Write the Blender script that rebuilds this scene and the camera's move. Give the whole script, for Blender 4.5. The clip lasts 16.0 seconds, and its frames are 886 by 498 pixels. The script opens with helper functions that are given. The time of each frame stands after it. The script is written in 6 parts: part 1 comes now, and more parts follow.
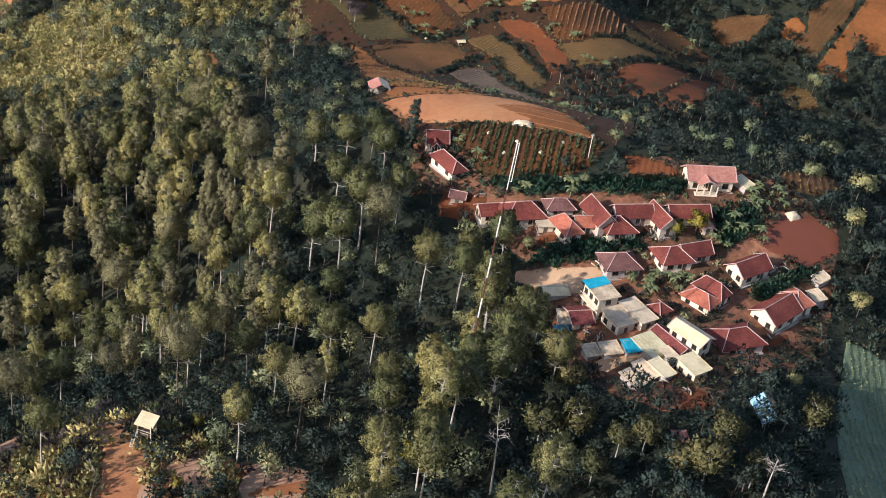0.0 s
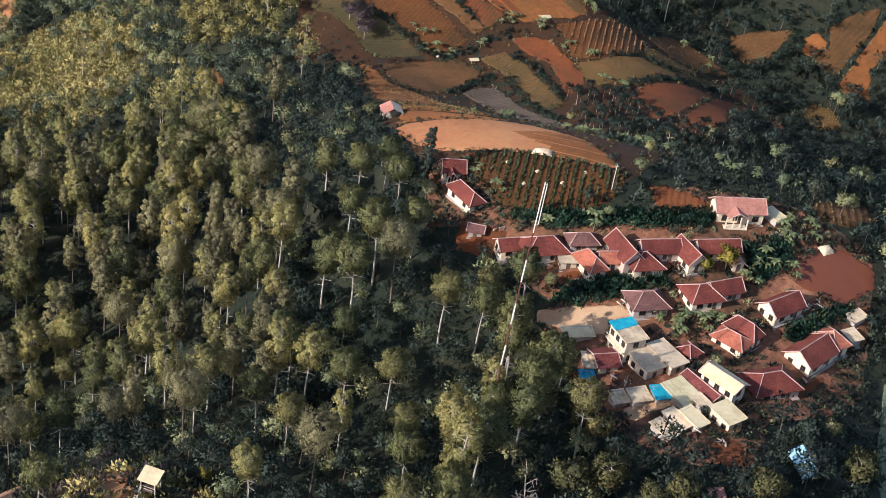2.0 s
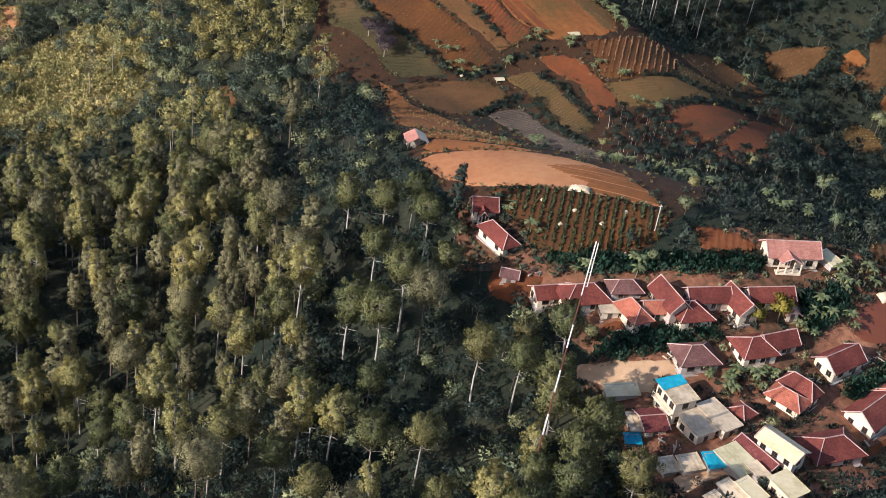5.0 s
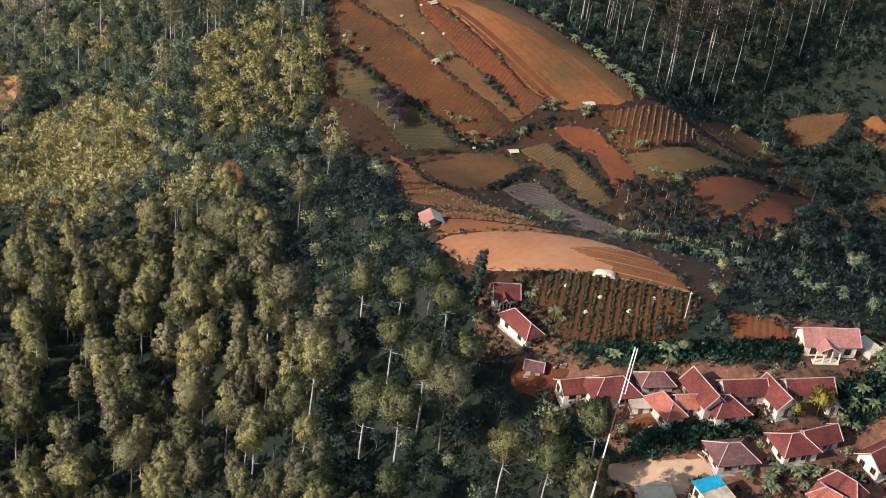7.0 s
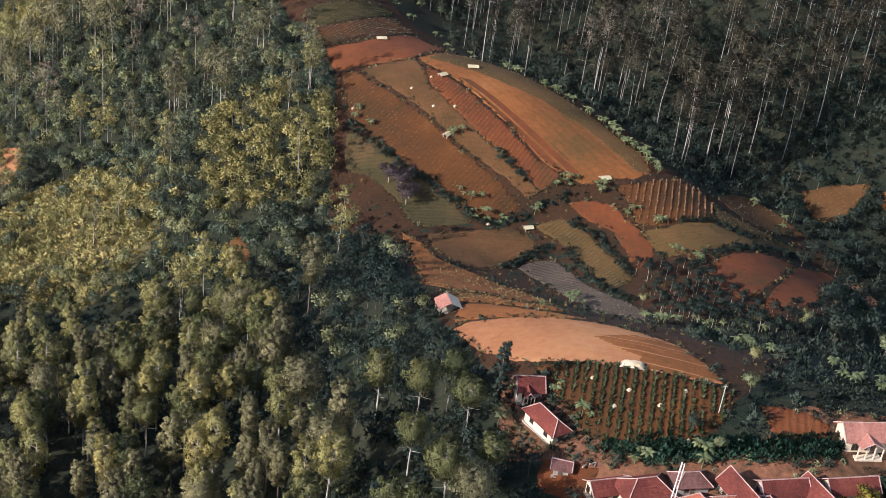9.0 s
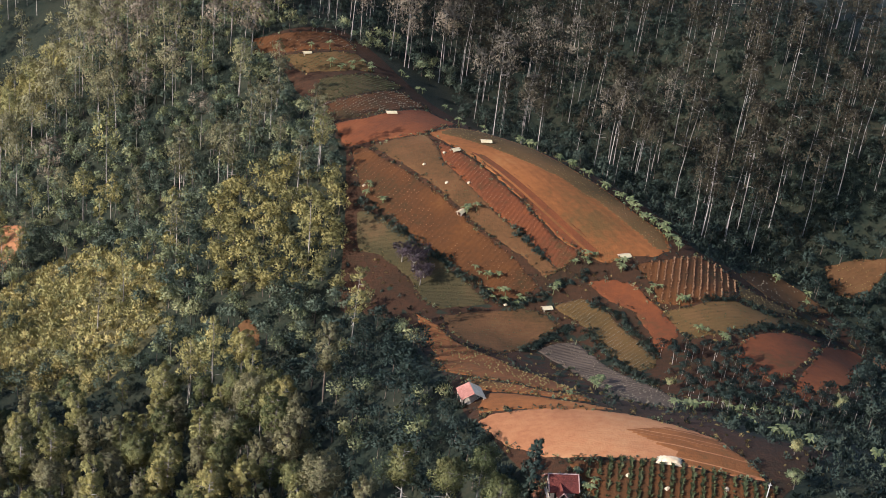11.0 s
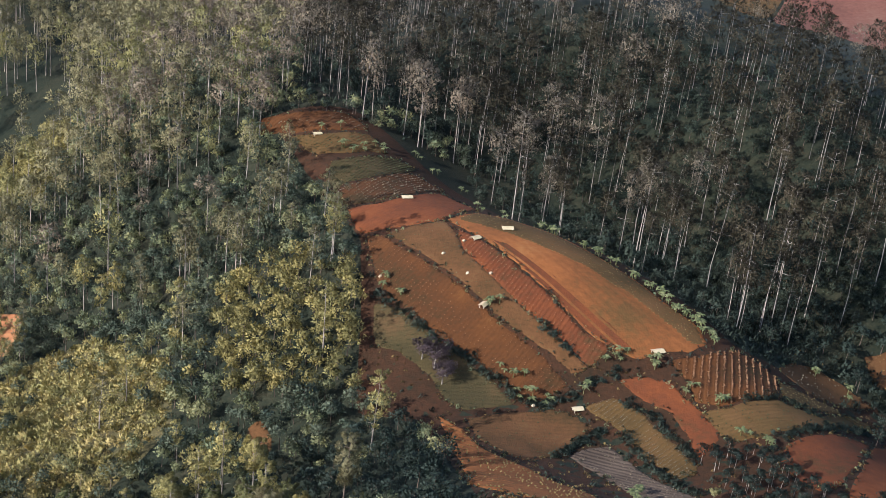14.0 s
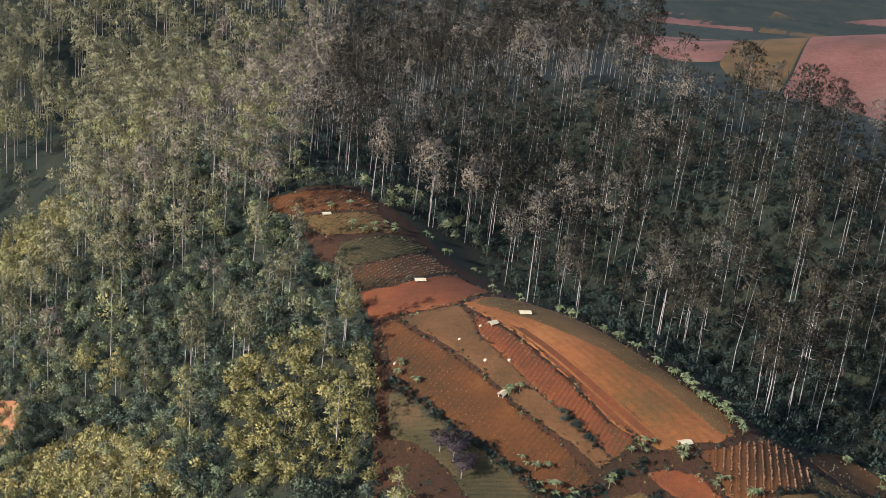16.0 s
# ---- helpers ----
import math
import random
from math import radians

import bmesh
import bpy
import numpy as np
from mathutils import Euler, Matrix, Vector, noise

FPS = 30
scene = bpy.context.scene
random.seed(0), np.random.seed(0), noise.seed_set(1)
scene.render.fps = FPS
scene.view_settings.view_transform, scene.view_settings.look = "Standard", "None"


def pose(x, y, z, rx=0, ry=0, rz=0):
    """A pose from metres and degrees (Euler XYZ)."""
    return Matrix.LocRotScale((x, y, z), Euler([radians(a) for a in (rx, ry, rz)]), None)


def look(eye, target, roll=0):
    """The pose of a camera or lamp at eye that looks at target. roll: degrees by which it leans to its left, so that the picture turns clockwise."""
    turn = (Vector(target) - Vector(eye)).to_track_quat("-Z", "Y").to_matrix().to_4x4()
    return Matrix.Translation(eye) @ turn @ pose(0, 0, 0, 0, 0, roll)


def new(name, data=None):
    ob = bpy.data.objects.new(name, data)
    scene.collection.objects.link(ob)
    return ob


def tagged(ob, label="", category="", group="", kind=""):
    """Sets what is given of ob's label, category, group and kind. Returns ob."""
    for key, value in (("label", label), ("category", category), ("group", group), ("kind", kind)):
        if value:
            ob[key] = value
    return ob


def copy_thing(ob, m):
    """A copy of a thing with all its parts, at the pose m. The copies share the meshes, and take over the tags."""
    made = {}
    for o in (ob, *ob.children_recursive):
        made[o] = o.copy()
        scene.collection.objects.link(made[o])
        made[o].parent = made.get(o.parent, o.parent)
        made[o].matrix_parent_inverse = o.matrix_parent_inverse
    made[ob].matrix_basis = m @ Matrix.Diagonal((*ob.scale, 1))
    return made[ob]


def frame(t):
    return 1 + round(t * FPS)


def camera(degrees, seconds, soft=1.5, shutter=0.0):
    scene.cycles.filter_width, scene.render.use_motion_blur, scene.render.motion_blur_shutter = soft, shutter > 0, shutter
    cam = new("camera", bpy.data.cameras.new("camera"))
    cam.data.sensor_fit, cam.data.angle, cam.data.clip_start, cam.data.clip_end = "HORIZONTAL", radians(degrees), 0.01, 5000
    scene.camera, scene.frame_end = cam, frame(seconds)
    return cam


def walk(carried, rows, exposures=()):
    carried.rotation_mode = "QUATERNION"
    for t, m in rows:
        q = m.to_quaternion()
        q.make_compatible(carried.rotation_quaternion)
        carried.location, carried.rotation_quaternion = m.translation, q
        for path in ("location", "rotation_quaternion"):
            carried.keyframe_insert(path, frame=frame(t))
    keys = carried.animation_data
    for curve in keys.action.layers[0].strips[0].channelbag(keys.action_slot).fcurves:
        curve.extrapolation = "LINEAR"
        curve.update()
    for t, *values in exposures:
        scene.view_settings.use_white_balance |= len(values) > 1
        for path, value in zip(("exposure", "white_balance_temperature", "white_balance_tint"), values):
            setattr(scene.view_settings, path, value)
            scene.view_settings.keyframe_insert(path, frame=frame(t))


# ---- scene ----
cam = camera(36.00, 16.0, soft=0.85)
PATH = [
    (0, look((0.00, 0.00, 140.00), (13.66, 166.41, 29.90), 8.88)),
    (0.5, look((-0.68, 3.43, 139.73), (12.93, 169.83, 29.62), 8.86)),
    (1, look((-1.54, 7.42, 139.38), (12.10, 173.77, 29.20), 8.88)),
    (1.5, look((-2.30, 10.78, 138.79), (11.30, 177.23, 28.75), 8.91)),
    (2, look((-3.19, 14.66, 138.22), (10.32, 181.17, 28.25), 8.91)),
    (2.5, look((-3.93, 18.11, 137.87), (9.51, 184.59, 27.85), 8.89)),
    (3, look((-4.63, 22.06, 137.25), (8.68, 188.07, 26.51), 8.91)),
    (3.2, look((-4.76, 23.72, 136.98), (8.41, 189.31, 25.60), 8.92)),
    (5.3, look((-7.95, 37.93, 135.22), (4.52, 204.17, 24.72), 8.93)),
    (5.5, look((-8.21, 39.37, 135.18), (4.08, 206.02, 25.29), 8.81)),
    (6, look((-9.26, 42.90, 134.84), (2.86, 210.79, 26.82), 8.66)),
    (6.5, look((-10.04, 46.18, 134.48), (1.84, 215.08, 28.04), 8.51)),
    (7, look((-11.05, 49.65, 134.29), (0.60, 219.70, 29.67), 8.34)),
    (7.5, look((-12.15, 52.49, 134.03), (-0.52, 223.54, 31.03), 8.29)),
    (8, look((-13.07, 56.03, 133.75), (-1.65, 228.18, 32.59), 8.13)),
    (8.5, look((-14.03, 58.97, 133.50), (-2.77, 232.13, 34.07), 8.02)),
    (9, look((-15.10, 62.52, 133.15), (-4.03, 236.78, 35.62), 7.91)),
    (9.2, look((-15.39, 63.71, 133.26), (-4.50, 238.34, 36.38), 7.92)),
    (11.3, look((-20.46, 76.76, 131.62), (-9.82, 255.79, 43.11), 7.33)),
    (11.5, look((-20.53, 78.42, 131.92), (-10.01, 257.74, 43.98), 7.33)),
    (12, look((-21.75, 81.87, 131.56), (-11.34, 262.22, 45.75), 7.22)),
    (12.5, look((-22.98, 84.91, 131.19), (-12.60, 266.13, 47.21), 7.15)),
    (13, look((-24.08, 88.25, 130.64), (-13.78, 270.23, 48.33), 7.08)),
    (13.5, look((-25.00, 91.93, 130.45), (-14.77, 274.00, 48.30), 7.02)),
    (14, look((-26.23, 95.93, 130.09), (-16.06, 278.34, 48.70), 6.96)),
    (14.5, look((-27.35, 99.30, 129.83), (-17.22, 282.13, 49.40), 6.91)),
    (15, look((-28.95, 102.43, 129.91), (-18.91, 286.64, 52.67), 6.83)),
    (15.5, look((-30.36, 104.96, 129.66), (-20.33, 290.41, 55.45), 6.75)),
    (16, look((-31.81, 108.53, 129.31), (-21.82, 294.74, 57.02), 6.68)),
]
walk(cam, PATH, [(0, 0.64, 5650, 16.5), (9, 0.62, 5600, 17), (13, 0.69, 5500, 17), (16, 0.72, 5450, 16)])

# ---- light ----
world = bpy.data.worlds.new("sky")
scene.world = world
world.use_nodes = True
wn = world.node_tree.nodes
sky = wn.new("ShaderNodeTexSky")
sky.sky_type, sky.sun_disc = "NISHITA", False
SUN_ELEVATION, SUN_AZIMUTH = 27.0, 238.0  # compass degrees, clockwise from +y
sky.sun_elevation, sky.sun_rotation = radians(SUN_ELEVATION), radians(SUN_AZIMUTH)
sky.air_density, sky.dust_density = 1.2, 1.5
wn["Background"].inputs["Strength"].default_value = 0.125
world.node_tree.links.new(sky.outputs["Color"], wn["Background"].inputs["Color"])

lamp = bpy.data.lights.new("sun", "SUN")
lamp.energy, lamp.angle, lamp.color = 5.0, radians(0.6), (1.0, 0.90, 0.74)
sun = new("sun", lamp)
a, e = radians(SUN_AZIMUTH), radians(SUN_ELEVATION)
sun.matrix_world = look((500 * math.sin(a) * math.cos(e), 500 * math.cos(a) * math.cos(e), 500 * math.sin(e)), (0, 0, 0))


# ---- materials ----
def material(name, colors, rough=0.9, scale=1.0, fine=8.0, bump=0.0, bump_scale=6.0, vary=0.0, island=0.0, metal=0.0, through_light=0.0, detail=5.0, grain=0.55, mottle=0.0):
    """Two noises, coarse and fine, run through a ramp of colours; bump from the fine one."""
    m = bpy.data.materials.new(name)
    m.use_nodes = True
    nt = m.node_tree
    n, l = nt.nodes, nt.links
    b = n["Principled BSDF"]
    b.inputs["Roughness"].default_value, b.inputs["Metallic"].default_value = rough, metal
    b.inputs["Specular IOR Level"].default_value = 0.25
    geo = n.new("ShaderNodeNewGeometry")
    big, small = n.new("ShaderNodeTexNoise"), n.new("ShaderNodeTexNoise")
    for tex, s in ((big, scale), (small, fine)):
        tex.inputs["Scale"].default_value, tex.inputs["Detail"].default_value = s, detail
        l.new(geo.outputs["Position"], tex.inputs["Vector"])
    mix = n.new("ShaderNodeMath")
    mix.operation = "MULTIPLY_ADD"
    l.new(small.outputs["Fac"], mix.inputs[0])
    mix.inputs[1].default_value = grain
    part_big = n.new("ShaderNodeMath")
    part_big.operation = "MULTIPLY"
    l.new(big.outputs["Fac"], part_big.inputs[0])
    part_big.inputs[1].default_value = 1.3 - grain
    l.new(part_big.outputs[0], mix.inputs[2])
    last = mix
    for amount, node, socket in ((vary, "ShaderNodeObjectInfo", "Random"), (island, "ShaderNodeNewGeometry", "Random Per Island")):
        if amount:
            info, add = n.new(node), n.new("ShaderNodeMath")
            add.operation = "MULTIPLY_ADD"
            l.new(info.outputs[socket], add.inputs[0])
            add.inputs[1].default_value = amount
            shift = n.new("ShaderNodeMath")
            shift.operation = "SUBTRACT"
            l.new(last.outputs[0], shift.inputs[0])
            shift.inputs[1].default_value = amount / 2
            l.new(shift.outputs[0], add.inputs[2])
            last = add
    ramp = n.new("ShaderNodeValToRGB")
    r = ramp.color_ramp
    stops = len(colors)
    for i, c in enumerate(colors):
        at = 0.42 + 0.46 * i / max(stops - 1, 1)
        el = r.elements[i] if i < 2 else r.elements.new(at)
        el.position, el.color = at, (*c, 1)
    l.new(last.outputs[0], ramp.inputs["Fac"])
    tint = ramp.outputs["Color"]
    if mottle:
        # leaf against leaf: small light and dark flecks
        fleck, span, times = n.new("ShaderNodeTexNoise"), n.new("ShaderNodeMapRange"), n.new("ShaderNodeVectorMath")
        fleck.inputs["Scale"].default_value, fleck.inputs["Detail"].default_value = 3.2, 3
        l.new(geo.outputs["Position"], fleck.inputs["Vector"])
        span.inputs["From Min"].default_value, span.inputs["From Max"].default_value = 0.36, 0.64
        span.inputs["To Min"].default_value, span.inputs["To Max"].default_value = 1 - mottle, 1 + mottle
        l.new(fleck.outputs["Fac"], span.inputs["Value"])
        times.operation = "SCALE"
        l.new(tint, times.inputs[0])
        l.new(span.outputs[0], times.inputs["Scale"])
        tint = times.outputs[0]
    l.new(tint, b.inputs["Base Color"])
    if bump:
        bn, bt = n.new("ShaderNodeBump"), n.new("ShaderNodeTexNoise")
        bt.inputs["Scale"].default_value, bt.inputs["Detail"].default_value = bump_scale, 6
        l.new(geo.outputs["Position"], bt.inputs["Vector"])
        bn.inputs["Strength"].default_value, bn.inputs["Distance"].default_value = bump, 0.3
        l.new(bt.outputs["Fac"], bn.inputs["Height"])
        l.new(bn.outputs["Normal"], b.inputs["Normal"])
    if through_light:
        t, mx = n.new("ShaderNodeBsdfTranslucent"), n.new("ShaderNodeMixShader")
        l.new(tint, t.inputs["Color"])
        mx.inputs["Fac"].default_value = through_light
        l.new(b.outputs[0], mx.inputs[1])
        l.new(t.outputs[0], mx.inputs[2])
        l.new(mx.outputs[0], n["Material Output"].inputs["Surface"])
    return m


M = {}
# Near-black: the shade under the trees and in the valley is in this colour.
M["shaded_undergrowth"] = material("shaded_undergrowth", [(0.005, 0.011, 0.006), (0.012, 0.017, 0.009), (0.022, 0.024, 0.012), (0.036, 0.032, 0.017)], 0.95, 0.05, 0.8, 0.8, 1.2)
M["red_soil"] = material("red_soil", [(0.057, 0.031, 0.0096), (0.102, 0.031, 0.0096), (0.138, 0.04, 0.0104), (0.166, 0.059, 0.0192)], 0.95, 0.05, 0.7, 0.5, 2.5, grain=0.38)
M["orange_soil"] = material("orange_soil", [(0.091, 0.048, 0.0128), (0.156, 0.057, 0.0144), (0.216, 0.077, 0.0192), (0.251, 0.111, 0.032)], 0.95, 0.035, 0.6, 0.4, 2.0, grain=0.38)
# Red soil dulled for distance haze, which is put into the colour.
M["hazed_red_soil"] = material("hazed_red_soil", [(0.076, 0.041, 0.024), (0.115, 0.048, 0.031), (0.153, 0.064, 0.042), (0.170, 0.090, 0.059)], 0.95, 0.03, 0.5, 0.4, 2.0, grain=0.4)
M["tan_soil"] = material("tan_soil", [(0.205, 0.072, 0.026), (0.305, 0.128, 0.051), (0.365, 0.181, 0.077)], 0.95, 0.03, 0.6, 0.3, 2.0, grain=0.38)
M["packed_soil"] = material("packed_soil", [(0.3, 0.162, 0.078), (0.4, 0.243, 0.1287), (0.47, 0.306, 0.1716)], 0.95, 0.08, 0.9, 0.3, 2.5, grain=0.4)
M["path_soil"] = material("path_soil", [(0.250, 0.125, 0.068), (0.340, 0.195, 0.115), (0.410, 0.258, 0.160)], 0.95, 0.1, 0.9, 0.4, 2.5, grain=0.4)
M["brown_soil"] = material("brown_soil", [(0.0342, 0.0216, 0.0058), (0.0648, 0.0252, 0.0065), (0.0909, 0.0333, 0.0072), (0.1197, 0.0495, 0.0115)], 0.95, 0.06, 0.9, 0.6, 2.5, grain=0.38)
M["weedy_soil"] = material("weedy_soil", [(0.045, 0.027, 0.0081), (0.0765, 0.0378, 0.0117), (0.1035, 0.0468, 0.0153), (0.117, 0.063, 0.0216)], 0.95, 0.09, 1.1, 0.6, 2.5, grain=0.45)
M["olive_ground"] = material("olive_ground", [(0.0567, 0.0356, 0.0105), (0.0891, 0.051, 0.0145), (0.1198, 0.0615, 0.0202)], 0.95, 0.06, 1.1, 0.6, 2.5, grain=0.38)
M["green_ground"] = material("green_ground", [(0.034, 0.0281, 0.0096), (0.0561, 0.0413, 0.0144), (0.0918, 0.0507, 0.0192)], 0.95, 0.07, 1.1, 0.6, 2.5, grain=0.38)
M["grey_mulch"] = material("grey_mulch", [(0.0449, 0.0312, 0.0208), (0.0757, 0.0542, 0.0371), (0.1066, 0.0771, 0.0538)], 0.85, 0.1, 1.8, 0.4, 3.0)
M["pale_green"] = material("pale_green", [(0.06, 0.0816, 0.0432), (0.102, 0.132, 0.0744), (0.162, 0.186, 0.114)], 0.8, 0.08, 1.6, 0.4, 3.0)
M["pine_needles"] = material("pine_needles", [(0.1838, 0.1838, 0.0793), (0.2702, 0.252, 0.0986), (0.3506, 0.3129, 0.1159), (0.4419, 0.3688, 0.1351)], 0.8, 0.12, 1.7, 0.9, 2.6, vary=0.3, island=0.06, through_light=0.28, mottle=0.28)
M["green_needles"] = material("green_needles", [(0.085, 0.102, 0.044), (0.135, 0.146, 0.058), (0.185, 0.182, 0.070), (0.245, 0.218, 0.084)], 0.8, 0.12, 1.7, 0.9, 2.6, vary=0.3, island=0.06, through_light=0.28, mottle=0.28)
# Grey-brown needles, darkened to carry the shade on the eastern hillside.
M["shaded_grey_needles"] = material("shaded_grey_needles", [(0.0428, 0.0376, 0.0228), (0.0586, 0.0504, 0.0304), (0.0746, 0.062, 0.0368), (0.0916, 0.0741, 0.0434)], 0.85, 0.12, 1.7, 0.9, 2.6, vary=0.3, island=0.06, through_light=0.28, mottle=0.25)
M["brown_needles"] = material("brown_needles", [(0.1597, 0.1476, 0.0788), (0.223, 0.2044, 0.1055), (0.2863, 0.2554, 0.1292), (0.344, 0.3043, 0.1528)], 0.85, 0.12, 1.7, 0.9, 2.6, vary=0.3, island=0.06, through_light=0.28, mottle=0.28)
# Olive leaves kept darker than the pine needles to stand in for shadow.
M["shaded_olive_leaves"] = material("shaded_olive_leaves", [(0.046, 0.054, 0.022), (0.089, 0.087, 0.033), (0.147, 0.13, 0.048), (0.21, 0.173, 0.066)], 0.75, 0.12, 1.7, 0.9, 2.6, vary=0.3, island=0.06, through_light=0.28, mottle=0.4)
# Mauve-brown needles; some distance haze is mixed into the colour.
M["hazed_mauve_needles"] = material("hazed_mauve_needles", [(0.1131, 0.0994, 0.075), (0.1794, 0.1513, 0.1074), (0.2503, 0.2023, 0.1409), (0.3331, 0.2656, 0.1779)], 0.85, 0.12, 1.7, 0.9, 2.6, vary=0.3, island=0.06, through_light=0.28, mottle=0.25)
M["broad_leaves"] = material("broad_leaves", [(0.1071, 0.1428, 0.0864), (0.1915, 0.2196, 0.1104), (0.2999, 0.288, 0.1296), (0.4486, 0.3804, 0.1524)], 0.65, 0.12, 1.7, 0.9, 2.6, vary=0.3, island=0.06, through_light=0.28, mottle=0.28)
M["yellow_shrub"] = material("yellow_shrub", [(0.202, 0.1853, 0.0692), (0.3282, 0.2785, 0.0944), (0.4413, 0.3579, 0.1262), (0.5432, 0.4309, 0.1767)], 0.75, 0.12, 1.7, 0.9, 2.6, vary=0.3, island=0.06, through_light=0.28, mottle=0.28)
M["yellow_leaves"] = material("yellow_leaves", [(0.10, 0.10, 0.018), (0.20, 0.17, 0.025), (0.33, 0.25, 0.03)], 0.6, 0.2, 0.9, vary=0.1, island=0.2, through_light=0.2)
# Dark green leaves; the bluish shade of valley and understorey is put in.
M["dark_shaded_leaves"] = material("dark_shaded_leaves", [(0.0218, 0.0368, 0.0296), (0.039, 0.0568, 0.0416), (0.064, 0.0776, 0.0504)], 0.7, 0.08, 1.7, 0.9, 2.6, vary=0.3, island=0.06, through_light=0.28, mottle=0.3)
# Teal leaves, lighter than the dark ones, with the upper slope's light put in.
M["lit_teal_leaves"] = material("lit_teal_leaves", [(0.0427, 0.0659, 0.0469), (0.0773, 0.1034, 0.0689), (0.119, 0.1379, 0.0865), (0.1642, 0.1724, 0.0953)], 0.7, 0.12, 1.7, 0.9, 2.6, island=0.06, through_light=0.28, mottle=0.28)
M["dry_slope"] = material("dry_slope", [(0.048, 0.044, 0.019), (0.084, 0.072, 0.029), (0.120, 0.096, 0.043)], 0.95, 0.08, 0.9, 0.8, 1.4)
M["bank"] = material("bank", [(0.0181, 0.0116, 0.0041), (0.0354, 0.0159, 0.0058), (0.06, 0.0231, 0.0081)], 0.95, 0.05, 0.8, 0.7, 1.6)
M["village_soil"] = material("village_soil", [(0.048, 0.0283, 0.0146), (0.1066, 0.0519, 0.0258), (0.1972, 0.083, 0.0431), (0.3198, 0.1462, 0.0758)], 0.95, 0.07, 0.8, 0.5, 2.0)
M["banana_leaf"] = material("banana_leaf", [(0.0633, 0.0819, 0.0323), (0.1207, 0.1386, 0.0551), (0.23, 0.2363, 0.1064)], 0.5, 0.4, 2.0, vary=0.25, island=0.1, through_light=0.2)
M["dry_grass"] = material("dry_grass", [(0.11, 0.085, 0.03), (0.21, 0.155, 0.055), (0.31, 0.23, 0.09)], 0.9, 0.12, 0.9, island=0.2, through_light=0.15)
M["crop_leaf"] = material("crop_leaf", [(0.021, 0.031, 0.012), (0.048, 0.056, 0.019), (0.100, 0.093, 0.034)], 0.7, 0.2, 1.2, island=0.25, through_light=0.15)
M["pale_crop"] = material("pale_crop", [(0.0922, 0.0746, 0.0475), (0.1498, 0.1225, 0.0808), (0.2074, 0.1758, 0.1188)], 0.8, 0.2, 1.2, island=0.25)
M["dry_stalk"] = material("dry_stalk", [(0.144, 0.066, 0.030), (0.216, 0.112, 0.054), (0.288, 0.172, 0.090)], 0.85, 0.2, 1.2, island=0.25)
M["pale_bark"] = material("pale_bark", [(0.175, 0.150, 0.125), (0.325, 0.281, 0.237), (0.500, 0.444, 0.388)], 0.9, 0.5, 3.0, 0.4, 8.0, vary=0.1)
M["dull_bark"] = material("dull_bark", [(0.165, 0.1425, 0.12), (0.3, 0.2625, 0.225), (0.465, 0.4125, 0.36)], 0.9, 0.5, 3.0, 0.4, 8.0)
M["brown_bark"] = material("brown_bark", [(0.06, 0.045, 0.035), (0.12, 0.09, 0.07), (0.20, 0.16, 0.12)], 0.95, 0.5, 3.0, 0.5, 8.0, vary=0.1)
M["white_wall"] = material("white_wall", [(0.4284, 0.3356, 0.23), (0.6324, 0.5164, 0.3696), (0.7344, 0.6147, 0.4484)], 0.85, 0.25, 1.5, 0.1, 6.0, vary=0.06)
M["pink_wall"] = material("pink_wall", [(0.30, 0.20, 0.16), (0.44, 0.32, 0.26), (0.56, 0.43, 0.35)], 0.85, 0.25, 1.5, 0.1, 6.0)
M["cement"] = material("cement", [(0.22, 0.18, 0.15), (0.34, 0.29, 0.25), (0.46, 0.41, 0.36)], 0.9, 0.3, 1.6, 0.2, 6.0)
M["roof_red"] = material("roof_red", [(0.0735, 0.0187, 0.0142), (0.1313, 0.0314, 0.0218), (0.21, 0.0578, 0.0375)], 0.8, 0.25, 2.2, 0.5, 7.0, vary=0.12)
M["roof_orange"] = material("roof_orange", [(0.198, 0.060, 0.037), (0.315, 0.095, 0.055), (0.418, 0.155, 0.086)], 0.8, 0.25, 2.0, 0.5, 7.0, vary=0.1)
M["roof_pink"] = material("roof_pink", [(0.232, 0.095, 0.069), (0.348, 0.150, 0.109), (0.441, 0.216, 0.161)], 0.8, 0.25, 2.0, 0.5, 7.0)
M["roof_brown"] = material("roof_brown", [(0.0792, 0.0377, 0.0312), (0.1309, 0.0598, 0.0491), (0.1958, 0.0994, 0.0819)], 0.8, 0.25, 2.0, 0.5, 7.0)
M["roof_dark"] = material("roof_dark", [(0.069, 0.0162, 0.0168), (0.116, 0.0279, 0.024), (0.186, 0.054, 0.0416)], 0.75, 0.25, 2.0, 0.4, 7.0)
M["cap"] = material("cap", [(0.28, 0.17, 0.14), (0.40, 0.26, 0.22), (0.50, 0.36, 0.30)], 0.85, 0.5, 2.0)
M["sheet"] = material("sheet", [(0.2808, 0.211, 0.1285), (0.5184, 0.403, 0.257), (0.7128, 0.566, 0.3784)], 0.5, 0.3, 1.4, 0.25, 5.0, vary=0.12)
M["cream_sheet"] = material("cream_sheet", [(0.396, 0.321, 0.176), (0.540, 0.448, 0.261), (0.612, 0.516, 0.325)], 0.6, 0.3, 1.4, 0.15, 5.0)
M["yellow_sheet"] = material("yellow_sheet", [(0.36, 0.31, 0.17), (0.50, 0.44, 0.26), (0.60, 0.54, 0.36)], 0.6, 0.3, 1.4, 0.15, 5.0)
